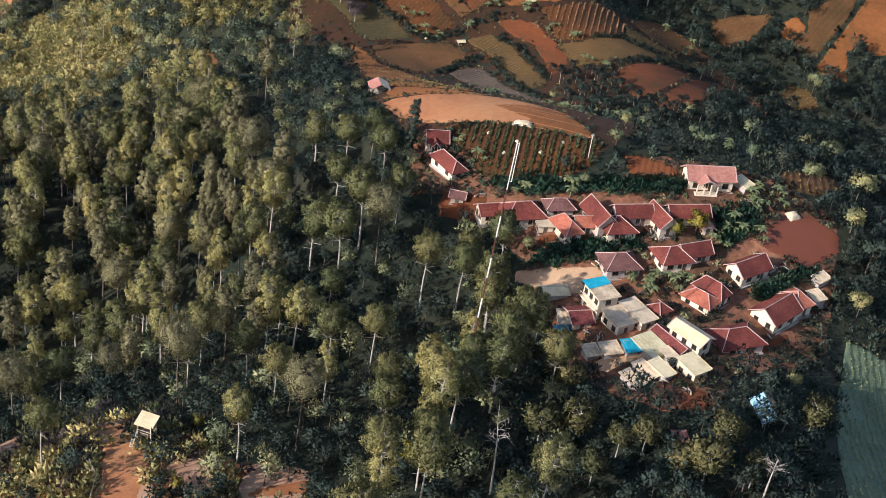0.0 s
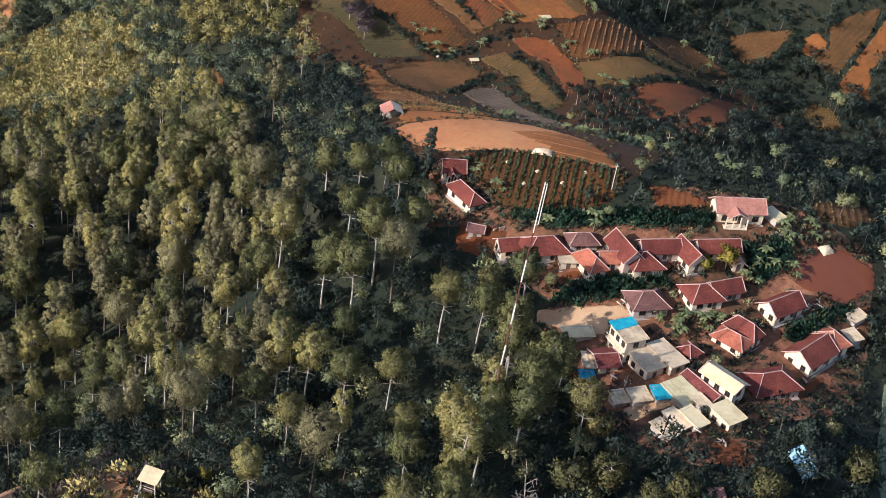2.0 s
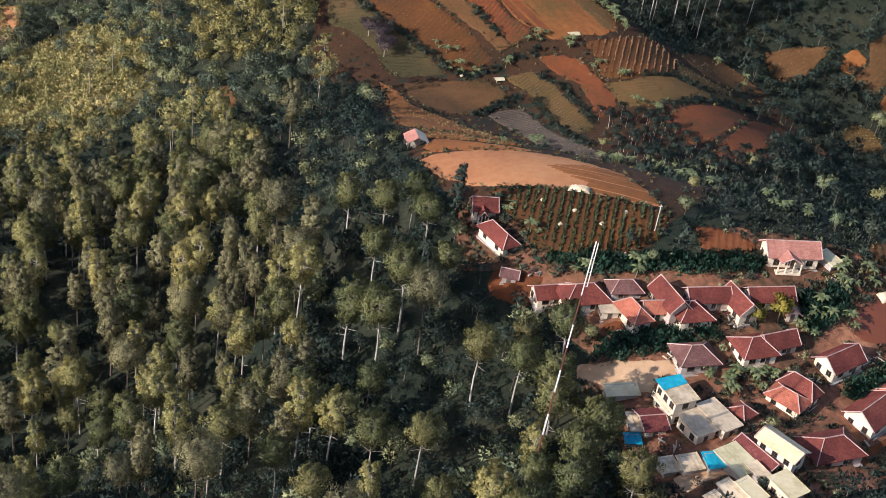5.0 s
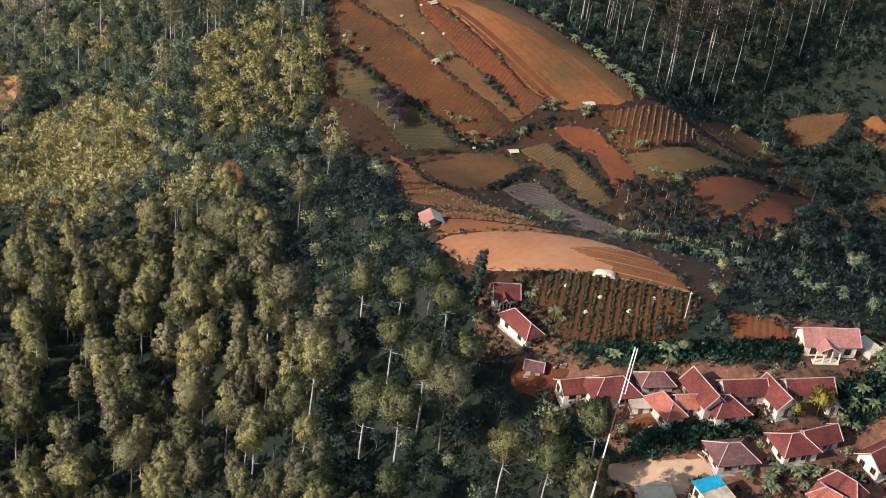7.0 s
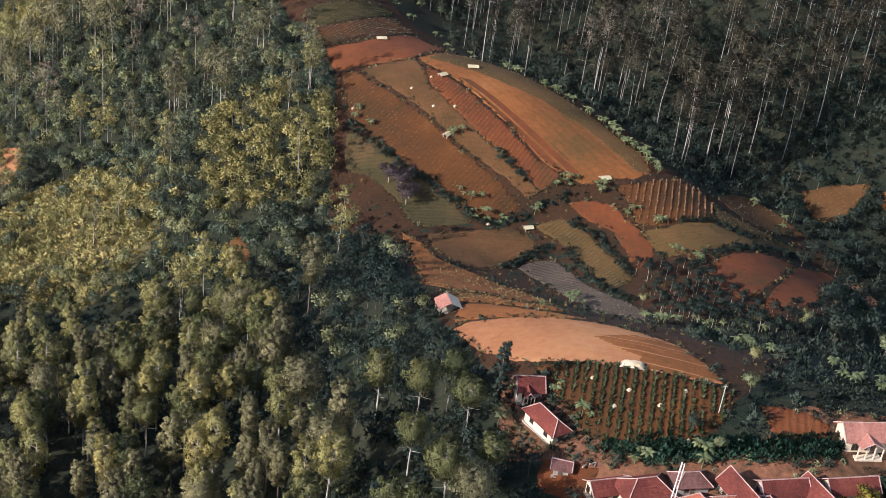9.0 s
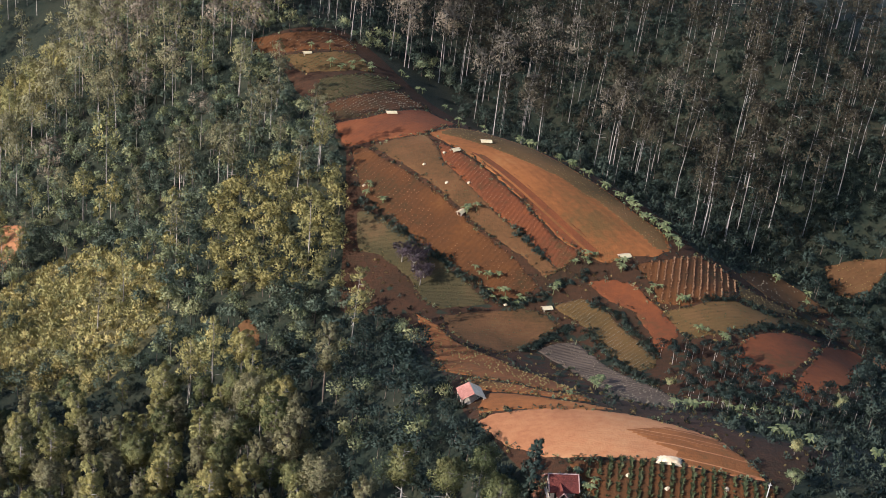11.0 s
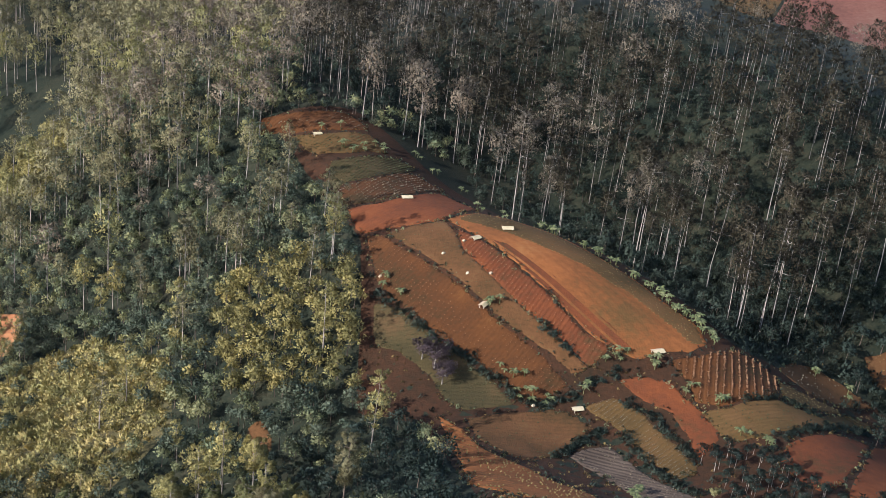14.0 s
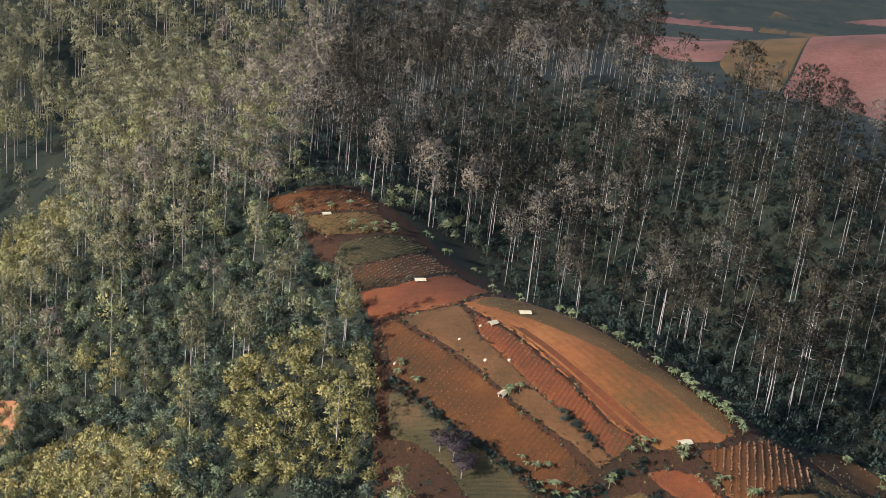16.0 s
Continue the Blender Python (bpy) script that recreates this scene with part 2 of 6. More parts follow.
M["grey_roof"] = material("grey_roof", [(0.3024, 0.23, 0.1514), (0.4536, 0.355, 0.235), (0.5832, 0.47, 0.3177)], 0.7, 0.3, 1.4, 0.2, 5.0, vary=0.06)
M["blue_sheet"] = material("blue_sheet", [(0.0152, 0.1888, 0.2668), (0.0208, 0.2831, 0.3705), (0.052, 0.3604, 0.4446)], 0.45, 0.3, 1.2, 0.15, 4.0)
M["pale_blue"] = material("pale_blue", [(0.22, 0.42, 0.50), (0.36, 0.56, 0.64), (0.50, 0.68, 0.74)], 0.5, 0.3, 1.2, 0.15, 4.0)
M["timber"] = material("timber", [(0.06, 0.04, 0.03), (0.11, 0.075, 0.055), (0.18, 0.13, 0.095)], 0.9, 0.6, 4.0)
M["pale_timber"] = material("pale_timber", [(0.30, 0.25, 0.19), (0.42, 0.36, 0.28), (0.54, 0.47, 0.38)], 0.9, 0.6, 4.0)
M["dark_opening"] = material("dark_opening", [(0.010, 0.010, 0.011), (0.02, 0.019, 0.018)], 0.3, 0.5, 2.0)
M["muddy_water"] = material("muddy_water", [(0.1275, 0.0395, 0.0187), (0.1615, 0.0502, 0.023)], 0.35, 0.05, 0.3)
M["mast_white"] = material("mast_white", [(0.34, 0.32, 0.29), (0.48, 0.45, 0.41), (0.58, 0.55, 0.50)], 0.6, 0.4, 2.5)
M["mast_red"] = material("mast_red", [(0.05, 0.018, 0.014), (0.08, 0.028, 0.020), (0.11, 0.042, 0.030)], 0.7, 0.4, 2.5)
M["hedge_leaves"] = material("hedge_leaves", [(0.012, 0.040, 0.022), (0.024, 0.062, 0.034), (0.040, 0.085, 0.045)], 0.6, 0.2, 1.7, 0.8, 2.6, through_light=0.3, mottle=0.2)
M["mauve_leaves"] = material("mauve_leaves", [(0.049, 0.036, 0.0396), (0.084, 0.0612, 0.066), (0.126, 0.0936, 0.099)], 0.75, 0.2, 1.6, 0.8, 2.6, island=0.1, through_light=0.4)
M["steel"] = material("steel", [(0.40, 0.36, 0.32), (0.58, 0.53, 0.48)], 0.5, 0.5, 3.0, metal=0.3)


# ---- the lie of the land ----
# Broad swells on a 70 x 72 m lattice, and shorter ones on a 40 m lattice along the ridge.
BROAD_X, BROAD_Y, BROAD_R = np.arange(-260, 301, 70.0), np.arange(110, 831, 72.0), 62.0
SHORT_X, SHORT_Y, SHORT_R = np.arange(-90, 151, 40.0), np.arange(180, 581, 40.0), 32.0
BROAD = np.array([
    [-1.8, -11, -40.9, -48.8, -20.2, -14.6, -45.5, -64.3, -27.3, -5.5, -14.5],
    [-6.4, -11.6, -10.9, -8, -7.5, -20.2, -15.3, -9.9, -10.2, -4.3, -15.2],
    [-2.2, -9.3, -2.3, 4.2, -6, -23.1, 1.6, 12.2, -1.9, -1.5, -13.5],
    [6.1, 4.8, -8.5, -6.6, -4.2, 8.4, 9.6, -0.3, -2.3, -1.1, -5.2],
    [8.5, 9.8, 10.3, 7.3, 5.3, 6.7, -9.9, 3.5, 11.8, 0.5, -1.3],
    [17.8, 12.3, 11.5, 5.2, -2.4, 0.7, 6, 16, 14.7, 2.2, 4.2],
    [-4.6, -4.3, 4.1, -3, -9.8, 6.3, 11.6, 6, 2.8, 1, 9.4],
    [-5.4, -7.4, -0.4, 0.1, -4.1, 1.3, 7.2, 7.3, 2.4, 2.1, 16],
    [-3.2, -7.8, -3.2, 1.8, 1.2, 3.6, 10.6, 13.7, 5.3, 3.8, 24.4]])
SHORT = np.array([
    [-0.6, -11.1, 1, 11, -9.7, -3.1, -0.3, -6.4, -5.7, -1.8, 3.2],
    [14.8, -11.5, -3.9, -4.8, -10.6, -3.1, 4.7, 3.7, 5.6, 10, 2.2],
    [-4.6, 1.9, 2.5, 4.6, 15.2, -1, -1.4, 6.3, -0.9, 0.6, -3.9],
    [-9.8, -4.8, 6.9, 8.2, -10.7, -13.3, 8, 7.6, -8, -8, -5.8],
    [9.9, -8.1, 5.4, -5.1, -3.3, 11.7, 6.3, -10.1, -8.1, 10.5, -2.4],
    [-7.7, -6.6, 10.9, 1.5, 4.4, -3.7, -11.8, 6.3, 3.3, 4.9, -0.9],
    [0.3, -1.7, 1.8, -2.5, -3.1, -0.1, 0.7, 5.3, 2.9, -0.7, -0.9]])


def height(x, y):
    """The ground's height at a place; arrays welcome."""
    x, y = np.asarray(x, float), np.asarray(y, float)
    out = np.full(np.broadcast(x, y).shape, -42.0)
    for cx, cy, rad, swell in ((BROAD_X, BROAD_Y, BROAD_R, BROAD), (SHORT_X, SHORT_Y, SHORT_R, SHORT)):
        gx = np.exp(-((x[..., None] - cx) ** 2) / (2 * rad * rad))
        gy = np.exp(-((y[..., None] - cy) ** 2) / (2 * rad * rad))
        out = out + np.einsum("...i,ij,...j->...", gx, swell, gy)
    return out


def mesh_object(name, verts, faces, mats, parent=None, index=None, smooth=False, normals=None):
    """One mesh from arrays of places and of faces with three or four corners."""
    me = bpy.data.meshes.new(name)
    verts, faces = np.asarray(verts, np.float32), np.asarray(faces, np.int32)
    k = faces.shape[1]
    me.vertices.add(len(verts))
    me.vertices.foreach_set("co", verts.ravel())
    me.loops.add(faces.size)
    me.loops.foreach_set("vertex_index", faces.ravel())
    me.polygons.add(len(faces))
    me.polygons.foreach_set("loop_start", np.arange(0, faces.size, k, dtype=np.int32))
    me.polygons.foreach_set("loop_total", np.full(len(faces), k, np.int32))
    for m in mats if isinstance(mats, (list, tuple)) else [mats]:
        me.materials.append(m)
    if index is not None:
        me.polygons.foreach_set("material_index", np.asarray(index, np.int32))
    if smooth:
        me.polygons.foreach_set("use_smooth", np.ones(len(faces), bool))
    me.update()
    me.validate()
    if normals is not None:
        me.polygons.foreach_set("use_smooth", np.ones(len(faces), bool))
        me.normals_split_custom_set_from_vertices(np.asarray(normals, np.float32))
    ob = new(name, me)
    if parent:
        ob.parent = parent
    return ob


def part(name, bm, mat, parent, label=""):
    me = bpy.data.meshes.new(name)
    bm.to_mesh(me)
    bm.free()
    me.materials.append(mat)
    ob = new(name, me)
    ob.parent = parent
    return tagged(ob, label)


def empty(name, x, y, z, rot=0.0):
    ob = new(name)
    ob.empty_display_size = 0.5
    ob.matrix_basis = pose(x, y, z, 0, 0, rot)
    return ob


def grid_faces(nx, ny):
    i = np.arange(nx * ny).reshape(nx, ny)
    return np.stack([i[:-1, :-1], i[1:, :-1], i[1:, 1:], i[:-1, 1:]], -1).reshape(-1, 4)


# The ground: one sheet, fine where it is seen from near, that runs on to the horizon.
gx = np.concatenate([[-4500, -3000, -2000, -1300, -850, -560, -400], np.arange(-310, 351, 4.0), [400, 520, 760, 1100, 1700, 2600, 4500]])
gy = np.concatenate([[-4500, -2500, -1200, -500, -150, 0, 60], np.arange(105, 901, 4.0), [930, 1000, 1100, 1300, 1600, 2200, 3200, 4500]])
GX, GY = np.meshgrid(gx, gy, indexing="ij")
GZ = height(GX, GY)
ground = mesh_object("ground", np.stack([GX, GY, GZ], -1).reshape(-1, 3), grid_faces(len(gx), len(gy)), M["shaded_undergrowth"], smooth=True)
tagged(ground, "forest floor and grass on steep hills, with shade in the colour", "ground", kind="structure")


def inside(outline, x, y):
    """Which of the places lie inside an outline."""
    x, y = np.asarray(x, float), np.asarray(y, float)
    hit = np.zeros(x.shape, bool)
    n = len(outline)
    for i in range(n):
        (x0, y0), (x1, y1) = outline[i], outline[(i + 1) % n]
        cross = (y0 > y) != (y1 > y)
        hit ^= cross & (x < (x1 - x0) * (y - y0) / (y1 - y0 + 1e-9) + x0)
    return hit


def nearest_on(outline, p):
    """The nearest places on an outline."""
    o = np.array(outline, float)
    best, dist = p.copy(), np.full(len(p), 1e9)
    for a, b in zip(o, np.roll(o, -1, 0)):
        t = np.clip(((p - a) @ (b - a)) / ((b - a) @ (b - a)), 0, 1)[:, None]
        q = a + t * (b - a)
        d = ((p - q) ** 2).sum(1)
        best[d < dist], dist = q[d < dist], np.minimum(d, dist)
    return best


def rounded(outline, n=6):
    """A smooth, slightly wavering line through the corners of an outline."""
    o = np.array(outline, float)
    a, b, c, d = np.roll(o, 1, 0), o, np.roll(o, -1, 0), np.roll(o, -2, 0)
    t = (np.arange(n) / n)[None, :, None]
    a, b, c, d = a[:, None], b[:, None], c[:, None], d[:, None]
    k = 0.16
    m0, m1 = k * (c - a), k * (d - b)
    q = (2 * t**3 - 3 * t**2 + 1) * b + (t**3 - 2 * t**2 + t) * m0 + (3 * t**2 - 2 * t**3) * c + (t**3 - t**2) * m1
    q = q.reshape(-1, 2)
    return q + np.random.default_rng(int(abs(o).sum())).normal(0, 0.18, q.shape)


FIELDS = []
rng = np.random.default_rng(7)


def tuft_arrays(places, size, blades, lift=0.5, seed=1):
    """Small plants: blades of three corners round each place; size is one number or one a plant."""
    g = np.random.default_rng(seed)
    n = len(places)
    size = np.broadcast_to(np.asarray(size, float), (n,))[:, None]
    ang = g.uniform(0, 2 * np.pi, (n, blades))
    out = g.uniform(0.5, 1.0, (n, blades)) * size
    up = g.uniform(lift * 0.6, lift * 1.3, (n, blades)) * size
    wide = g.uniform(0.25, 0.5, (n, blades)) * size
    base = np.asarray(places)[:, None, :]
    c, s = np.cos(ang), np.sin(ang)
    tip = base + np.stack([c * out, s * out, up], -1)
    a = base + np.stack([-s * wide + c * out * 0.15, c * wide + s * out * 0.15, up * 0.25], -1)
    b = base + np.stack([s * wide + c * out * 0.15, -c * wide + s * out * 0.15, up * 0.25], -1)
    v = np.stack([a, b, tip], 2).reshape(-1, 3)
    return v, np.arange(len(v)).reshape(-1, 3)


def field(name, outline, soil, label, rows=0.0, spacing=1.4, ridge=0.12, crop=None, crop_size=0.4, step=0.9, lift=0.12, gaps=0.15, crop_label="", plot=True):
    """A worked plot on the land: ridges and furrows along `rows` degrees, with plants on the ridges."""
    outline = rounded(outline)
    if plot:
        FIELDS.append(outline)
    o = np.array(outline)
    c, s = math.cos(radians(rows)), math.sin(radians(rows))
    u, v = o @ (c, s), o @ (-s, c)
    big = (u.max() - u.min()) * (v.max() - v.min()) > 6000
    uu = np.arange(u.min() - 1, u.max() + 1, 1.8 if big else 1.0)
    vv = np.arange(v.min() - 1, v.max() + 1, 1.5 if big else min(spacing / 4, 0.5))
    U, V = np.meshgrid(uu, vv, indexing="ij")
    wob = 0.5 * np.sin(U * 0.35 + 1.3 * len(FIELDS)) + 0.35 * np.sin(U * 0.9 + V * 0.4)
    X, Y = U * c - V * s, U * s + V * c
    keep = inside(outline, X, Y)
    wave = np.abs(np.sin(np.pi * V / spacing)) if ridge else 0 * V
    Z = height(X, Y) + lift + ridge * wave + 0.05 * np.sin(X * 0.7 + 2 * np.sin(Y * 0.23)) * np.sin(Y * 0.6)
    faces = grid_faces(len(uu), len(vv))
    faces = faces[keep.ravel()[faces].any(1)]
    used, back = np.unique(faces, return_inverse=True)
    place = np.stack([X, Y, Z], -1).reshape(-1, 3)[used]
    rim = ~keep.ravel()[used]
    place[rim, :2] = nearest_on(outline, place[rim, :2])
    place[rim, 2] = height(place[rim, 0], place[rim, 1]) + 0.02
    ob = mesh_object(name, place, back.reshape(-1, 4), M[soil], smooth=True)
    tagged(ob, label, "field", kind="structure")
    if crop:
        g = np.random.default_rng(len(FIELDS))
        kk = np.arange(np.floor(v.min() / spacing), np.ceil(v.max() / spacing)) * spacing + spacing / 2
        pu, pv = np.meshgrid(np.arange(u.min(), u.max(), step), kk, indexing="ij")
        pu, pv = (pu + g.uniform(-0.2, 0.2, pu.shape) * step).ravel(), (pv + g.normal(0, 0.08, pv.shape)).ravel()
        px, py = pu * c - pv * s, pu * s + pv * c
        ok = inside(outline, px, py) & (g.random(px.shape) > gaps + 0.35 * (np.sin(px * 0.31 + py * 0.17) > 0.75))
        px, py = px[ok], py[ok]
        v3, f3 = tuft_arrays(np.stack([px, py, height(px, py) + lift + ridge], -1), g.uniform(0.7, 1.3, len(px)) * crop_size, 6, 0.8, len(FIELDS))
        plants = mesh_object("crop_plants", v3, f3, M[crop])
        tagged(plants, crop_label or "rows of small green vegetable plants on red soil", "crop", kind="stuff")
    return ob


# ---- plots ----
field("field_1", [(-70.1, 547.7), (-60.1, 545.9), (-40.3, 545.8), (-31.6, 535.6), (-39.2, 530.3), (-54.5, 530.0), (-68.7, 537.0)], "brown_soil", "brown bare terrace at the top of the ridge", 60, spacing=1.6, crop="pale_crop", crop_size=0.4, gaps=0.75)
field("field_2", [(-57.2, 528.8), (-46.6, 527.0), (-31.4, 530.7), (-25.3, 519.5), (-38.0, 513.9), (-48.3, 514.5)], "olive_ground", "olive terrace with scattered weeds", 60, spacing=1.5, crop="crop_leaf", crop_size=0.45, gaps=0.4)
field("field_3", [(-42.2, 508.0), (-30.4, 512.9), (-20.9, 517.3), (-14.6, 513.9), (-20.5, 504.0), (-29.5, 496.2), (-36.4, 492.3), (-43.1, 491.7)], "green_ground", "grey-green terrace of young crops", 60, spacing=1.2, crop="crop_leaf", crop_size=0.45, gaps=0.1)
field("field_4", [(-42.0, 486.5), (-36.3, 490.6), (-27.7, 495.5), (-18.7, 505.3), (-13.7, 507.5), (-5.7, 500.1), (-14.8, 484.1), (-26.8, 474.9), (-35.3, 475.7)], "brown_soil", "brown terrace with rows of pale stakes and plants", 60, spacing=1.5, crop="pale_crop", crop_size=0.42, step=1.1, gaps=0.35)
field("field_5", [(-34.8, 472.9), (-25.0, 473.4), (-14.8, 481.6), (-5.5, 493.4), (3.7, 473.1), (-7.9, 455.7), (-17.7, 453.6), (-29.8, 454.1), (-32.8, 462.6)], "red_soil", "bare red-earth terrace", 50, ridge=0.05)
field("field_6", [(-5.9, 455.6), (3.4, 465.7), (11.7, 466.0), (23.5, 461.0), (33.0, 449.0), (41.0, 438.8), (46.7, 431.8), (53.5, 421.5), (60.5, 414.1), (61.4, 405.3), (56.9, 400.4), (47.8, 399.1), (43.3, 396.9), (36.3, 401.1), (29.2, 408.2), (21.9, 418.9), (14.3, 429.1), (8.1, 438.1)], "orange_soil", "bare orange slope along the ridge", -52, spacing=2.4, ridge=0.06)
field("grass_edge_1", [(-3.0, 456.7), (3.4, 464.6), (11.3, 464.0), (23.3, 459.0), (32.6, 448.0), (40.9, 438.2), (46.7, 431.3), (53.5, 421.1), (60.1, 413.5), (60.9, 405.1), (56.5, 403.6), (50.7, 412.4), (42.3, 422.3), (32.0, 432.4), (19.5, 441.1), (8.4, 448.9)], "olive_ground", "grassy edge along the crest of an orange slope", 0, ridge=0.03, lift=0.17, crop="dry_grass", crop_size=0.2, gaps=0.55, plot=False)
field("soil_band_1", [(5.0, 443.1), (11.4, 440.2), (19.1, 430.9), (26.5, 420.6), (35.2, 410.3), (42.1, 400.1), (36.3, 401.5), (29.2, 408.6), (21.9, 419.3), (14.3, 429.6), (9.1, 437.6)], "red_soil", "redder band of bare soil", -52, ridge=0.03, lift=0.15, plot=False)
field("field_7", [(-3.0, 448.9), (8.1, 437.0), (14.3, 427.9), (21.9, 417.9), (29.1, 407.3), (35.7, 401.4), (32.0, 396.5), (30.0, 396.1), (25.4, 403.0), (18.8, 410.6), (13.5, 416.0), (6.6, 425.8), (-1.3, 437.8)], "red_soil", "reddish strip of ridged beds on the slope", 59, spacing=1.25, ridge=0.16, crop="dry_stalk", crop_size=0.24, step=0.7, gaps=0.45)
field("weedy_patch_1", [(-17.2, 452.7), (-6.3, 454.8), (-1.3, 437.8), (6.6, 425.8), (13.5, 416.0), (19.5, 409.3), (25.4, 402.1), (29.7, 395.8), (26.6, 393.6), (21.0, 400.6), (12.8, 407.8), (6.8, 414.1), (-1.1, 424.6), (-8.3, 433.0), (-14.8, 441.0), (-22.7, 450.5)], "weedy_soil", "weedy brown strip without crops between the beds", -8, spacing=1.7, ridge=0.05, crop="crop_leaf", crop_size=0.25, gaps=0.75)
field("field_8", [(-28.6, 451.8), (-24.0, 450.4), (-15.5, 439.1), (-8.2, 430.9), (-1.0, 422.8), (6.8, 412.4), (12.9, 406.0), (18.8, 400.2), (24.7, 391.0), (20.7, 386.6), (15.7, 384.7), (11.5, 387.2), (7.9, 393.6), (-0.3, 401.1), (-7.9, 408.7), (-17.5, 420.1), (-23.9, 429.4), (-26.5, 440.0)], "brown_soil", "orange-brown strip of ridged beds with sparse plants", 53, spacing=1.4, ridge=0.12, crop="dry_stalk", crop_size=0.24, step=0.7, gaps=0.55)
field("field_9", [(-24.9, 422.1), (-17.7, 418.1), (-9.7, 408.7), (-1.0, 400.0), (6.9, 391.6), (11.4, 384.5), (7.1, 383.0), (0.0, 380.9), (-5.0, 384.7), (-8.8, 394.0), (-16.5, 403.2), (-23.3, 407.5)], "green_ground", "dark grassy plot beside the trees", 0, spacing=1.5, ridge=0.1, crop="crop_leaf", crop_size=0.3, gaps=0.45)
field("field_10", [(-0.0, 377.1), (9.9, 380.7), (21.3, 382.6), (26.6, 380.1), (29.4, 375.4), (24.5, 369.5), (18.3, 361.5), (12.7, 356.4), (7.6, 360.2), (2.7, 366.4)], "weedy_soil", "dull brown fallow plot", 0, ridge=0.08, crop="crop_leaf", crop_size=0.3, gaps=0.8)
field("field_11", [(29.1, 383.2), (36.4, 385.5), (42.1, 379.7), (47.7, 368.7), (52.1, 358.6), (51.1, 355.3), (47.0, 353.6), (41.7, 362.7), (38.0, 372.5), (34.3, 377.1)], "olive_ground", "olive plot of staked plants in rows", 41, spacing=1.15, ridge=0.2, crop="pale_crop", crop_size=0.26, step=0.55, gaps=0.12)
field("field_12", [(23.7, 363.3), (27.4, 367.7), (33.6, 368.5), (37.0, 362.6), (41.7, 353.4), (48.0, 344.8), (52.4, 335.1), (49.9, 321.6), (43.9, 319.6), (36.8, 317.8), (36.0, 339.1), (32.0, 349.7), (28.2, 356.2)], "grey_mulch", "grey beds of mulched vegetables", -26, spacing=1.5, ridge=0.3, crop="pale_crop", crop_size=0.3, gaps=0.4)
field("field_13", [(38.1, 390.9), (43.6, 391.4), (49.8, 388.8), (53.3, 382.3), (56.9, 376.1), (59.0, 371.1), (57.5, 366.5), (52.8, 361.4), (51.9, 370.1), (48.8, 378.5), (42.4, 383.9)], "red_soil", "bare red sloping strip", -45, ridge=0.03, spacing=2.0)
field("field_14", [(50.8, 396.2), (58.2, 398.7), (69.5, 405.7), (75.0, 404.5), (79.3, 397.7), (75.0, 386.8), (67.4, 382.5), (61.3, 379.6), (55.4, 381.1), (54.2, 388.1)], "brown_soil", "orange-brown plot of ridged beds with dry stalks", 79, spacing=1.9, ridge=0.22, crop="dry_stalk", crop_size=0.42, step=0.5, gaps=0.05)
field("field_15", [(55.8, 377.5), (62.6, 379.2), (75.6, 385.9), (78.3, 384.7), (86.3, 385.0), (102.2, 403.2), (109.4, 404.2), (99.5, 390.0), (87.7, 379.0), (77.0, 372.5), (67.7, 367.9), (60.6, 366.1), (57.7, 371.7)], "olive_ground", "olive fallow plot", 20, ridge=0.08, crop="crop_leaf", crop_size=0.3, gaps=0.6)
field("grass_bank_1", [(79.3, 397.0), (85.9, 398.0), (95.4, 401.2), (107.0, 402.0), (110.9, 398.2), (106.6, 398.1), (97.2, 398.6), (86.2, 387.7), (78.3, 387.7)], "olive_ground", "narrow grassy bank beside a plot", 20, ridge=0.05, lift=0.3, crop="dry_grass", crop_size=0.3, gaps=0.5)
field("field_16", [(73.3, 365.1), (79.3, 370.2), (90.6, 378.0), (100.0, 382.0), (90.7, 363.7), (82.7, 350.6), (76.3, 346.3), (72.3, 351.2), (70.3, 356.7)], "red_soil", "bare red plot on the slope", 30, ridge=0.03)
field("field_17", [(102.6, 384.7), (113.0, 394.5), (116.7, 392.9), (108.5, 372.8), (96.5, 350.8), (88.7, 344.0), (82.2, 335.8), (80.8, 340.2), (84.8, 350.6), (94.4, 367.8)], "red_soil", "bare red plot beside a bank", 30, ridge=0.03)
field("field_18", [(-6.7, 378.2), (-1.5, 372.1), (2.5, 361.9), (7.5, 354.9), (12.1, 350.2), (17.5, 340.3), (23.9, 332.3), (26.1, 312.1), (19.0, 310.3), (13.1, 317.1), (7.7, 319.5), (2.3, 324.9), (-1.7, 329.7), (-2.8, 348.7), (-5.1, 367.0)], "orange_soil", "narrow orange terraced strip", -30, spacing=1.6, ridge=0.12, crop="dry_grass", crop_size=0.35, gaps=0.6)
field("field_22", [(2.7, 322.0), (7.5, 317.6), (12.8, 314.8), (18.6, 307.9), (25.1, 306.6), (27.6, 299.8), (21.9, 301.1), (14.0, 306.2), (5.8, 310.5)], "orange_soil", "orange terrace beside a hut", -22, ridge=0.1, spacing=1.3, crop="dry_grass", crop_size=0.35, gaps=0.4)
field("field_37", [(6.2, 308.2), (13.8, 304.6), (21.6, 299.4), (30.2, 294.2), (22.6, 292.7), (14.8, 295.2), (6.9, 297.4), (4.1, 298.2)], "orange_soil", "bare orange terrace beside a hut", -22, ridge=0.05)
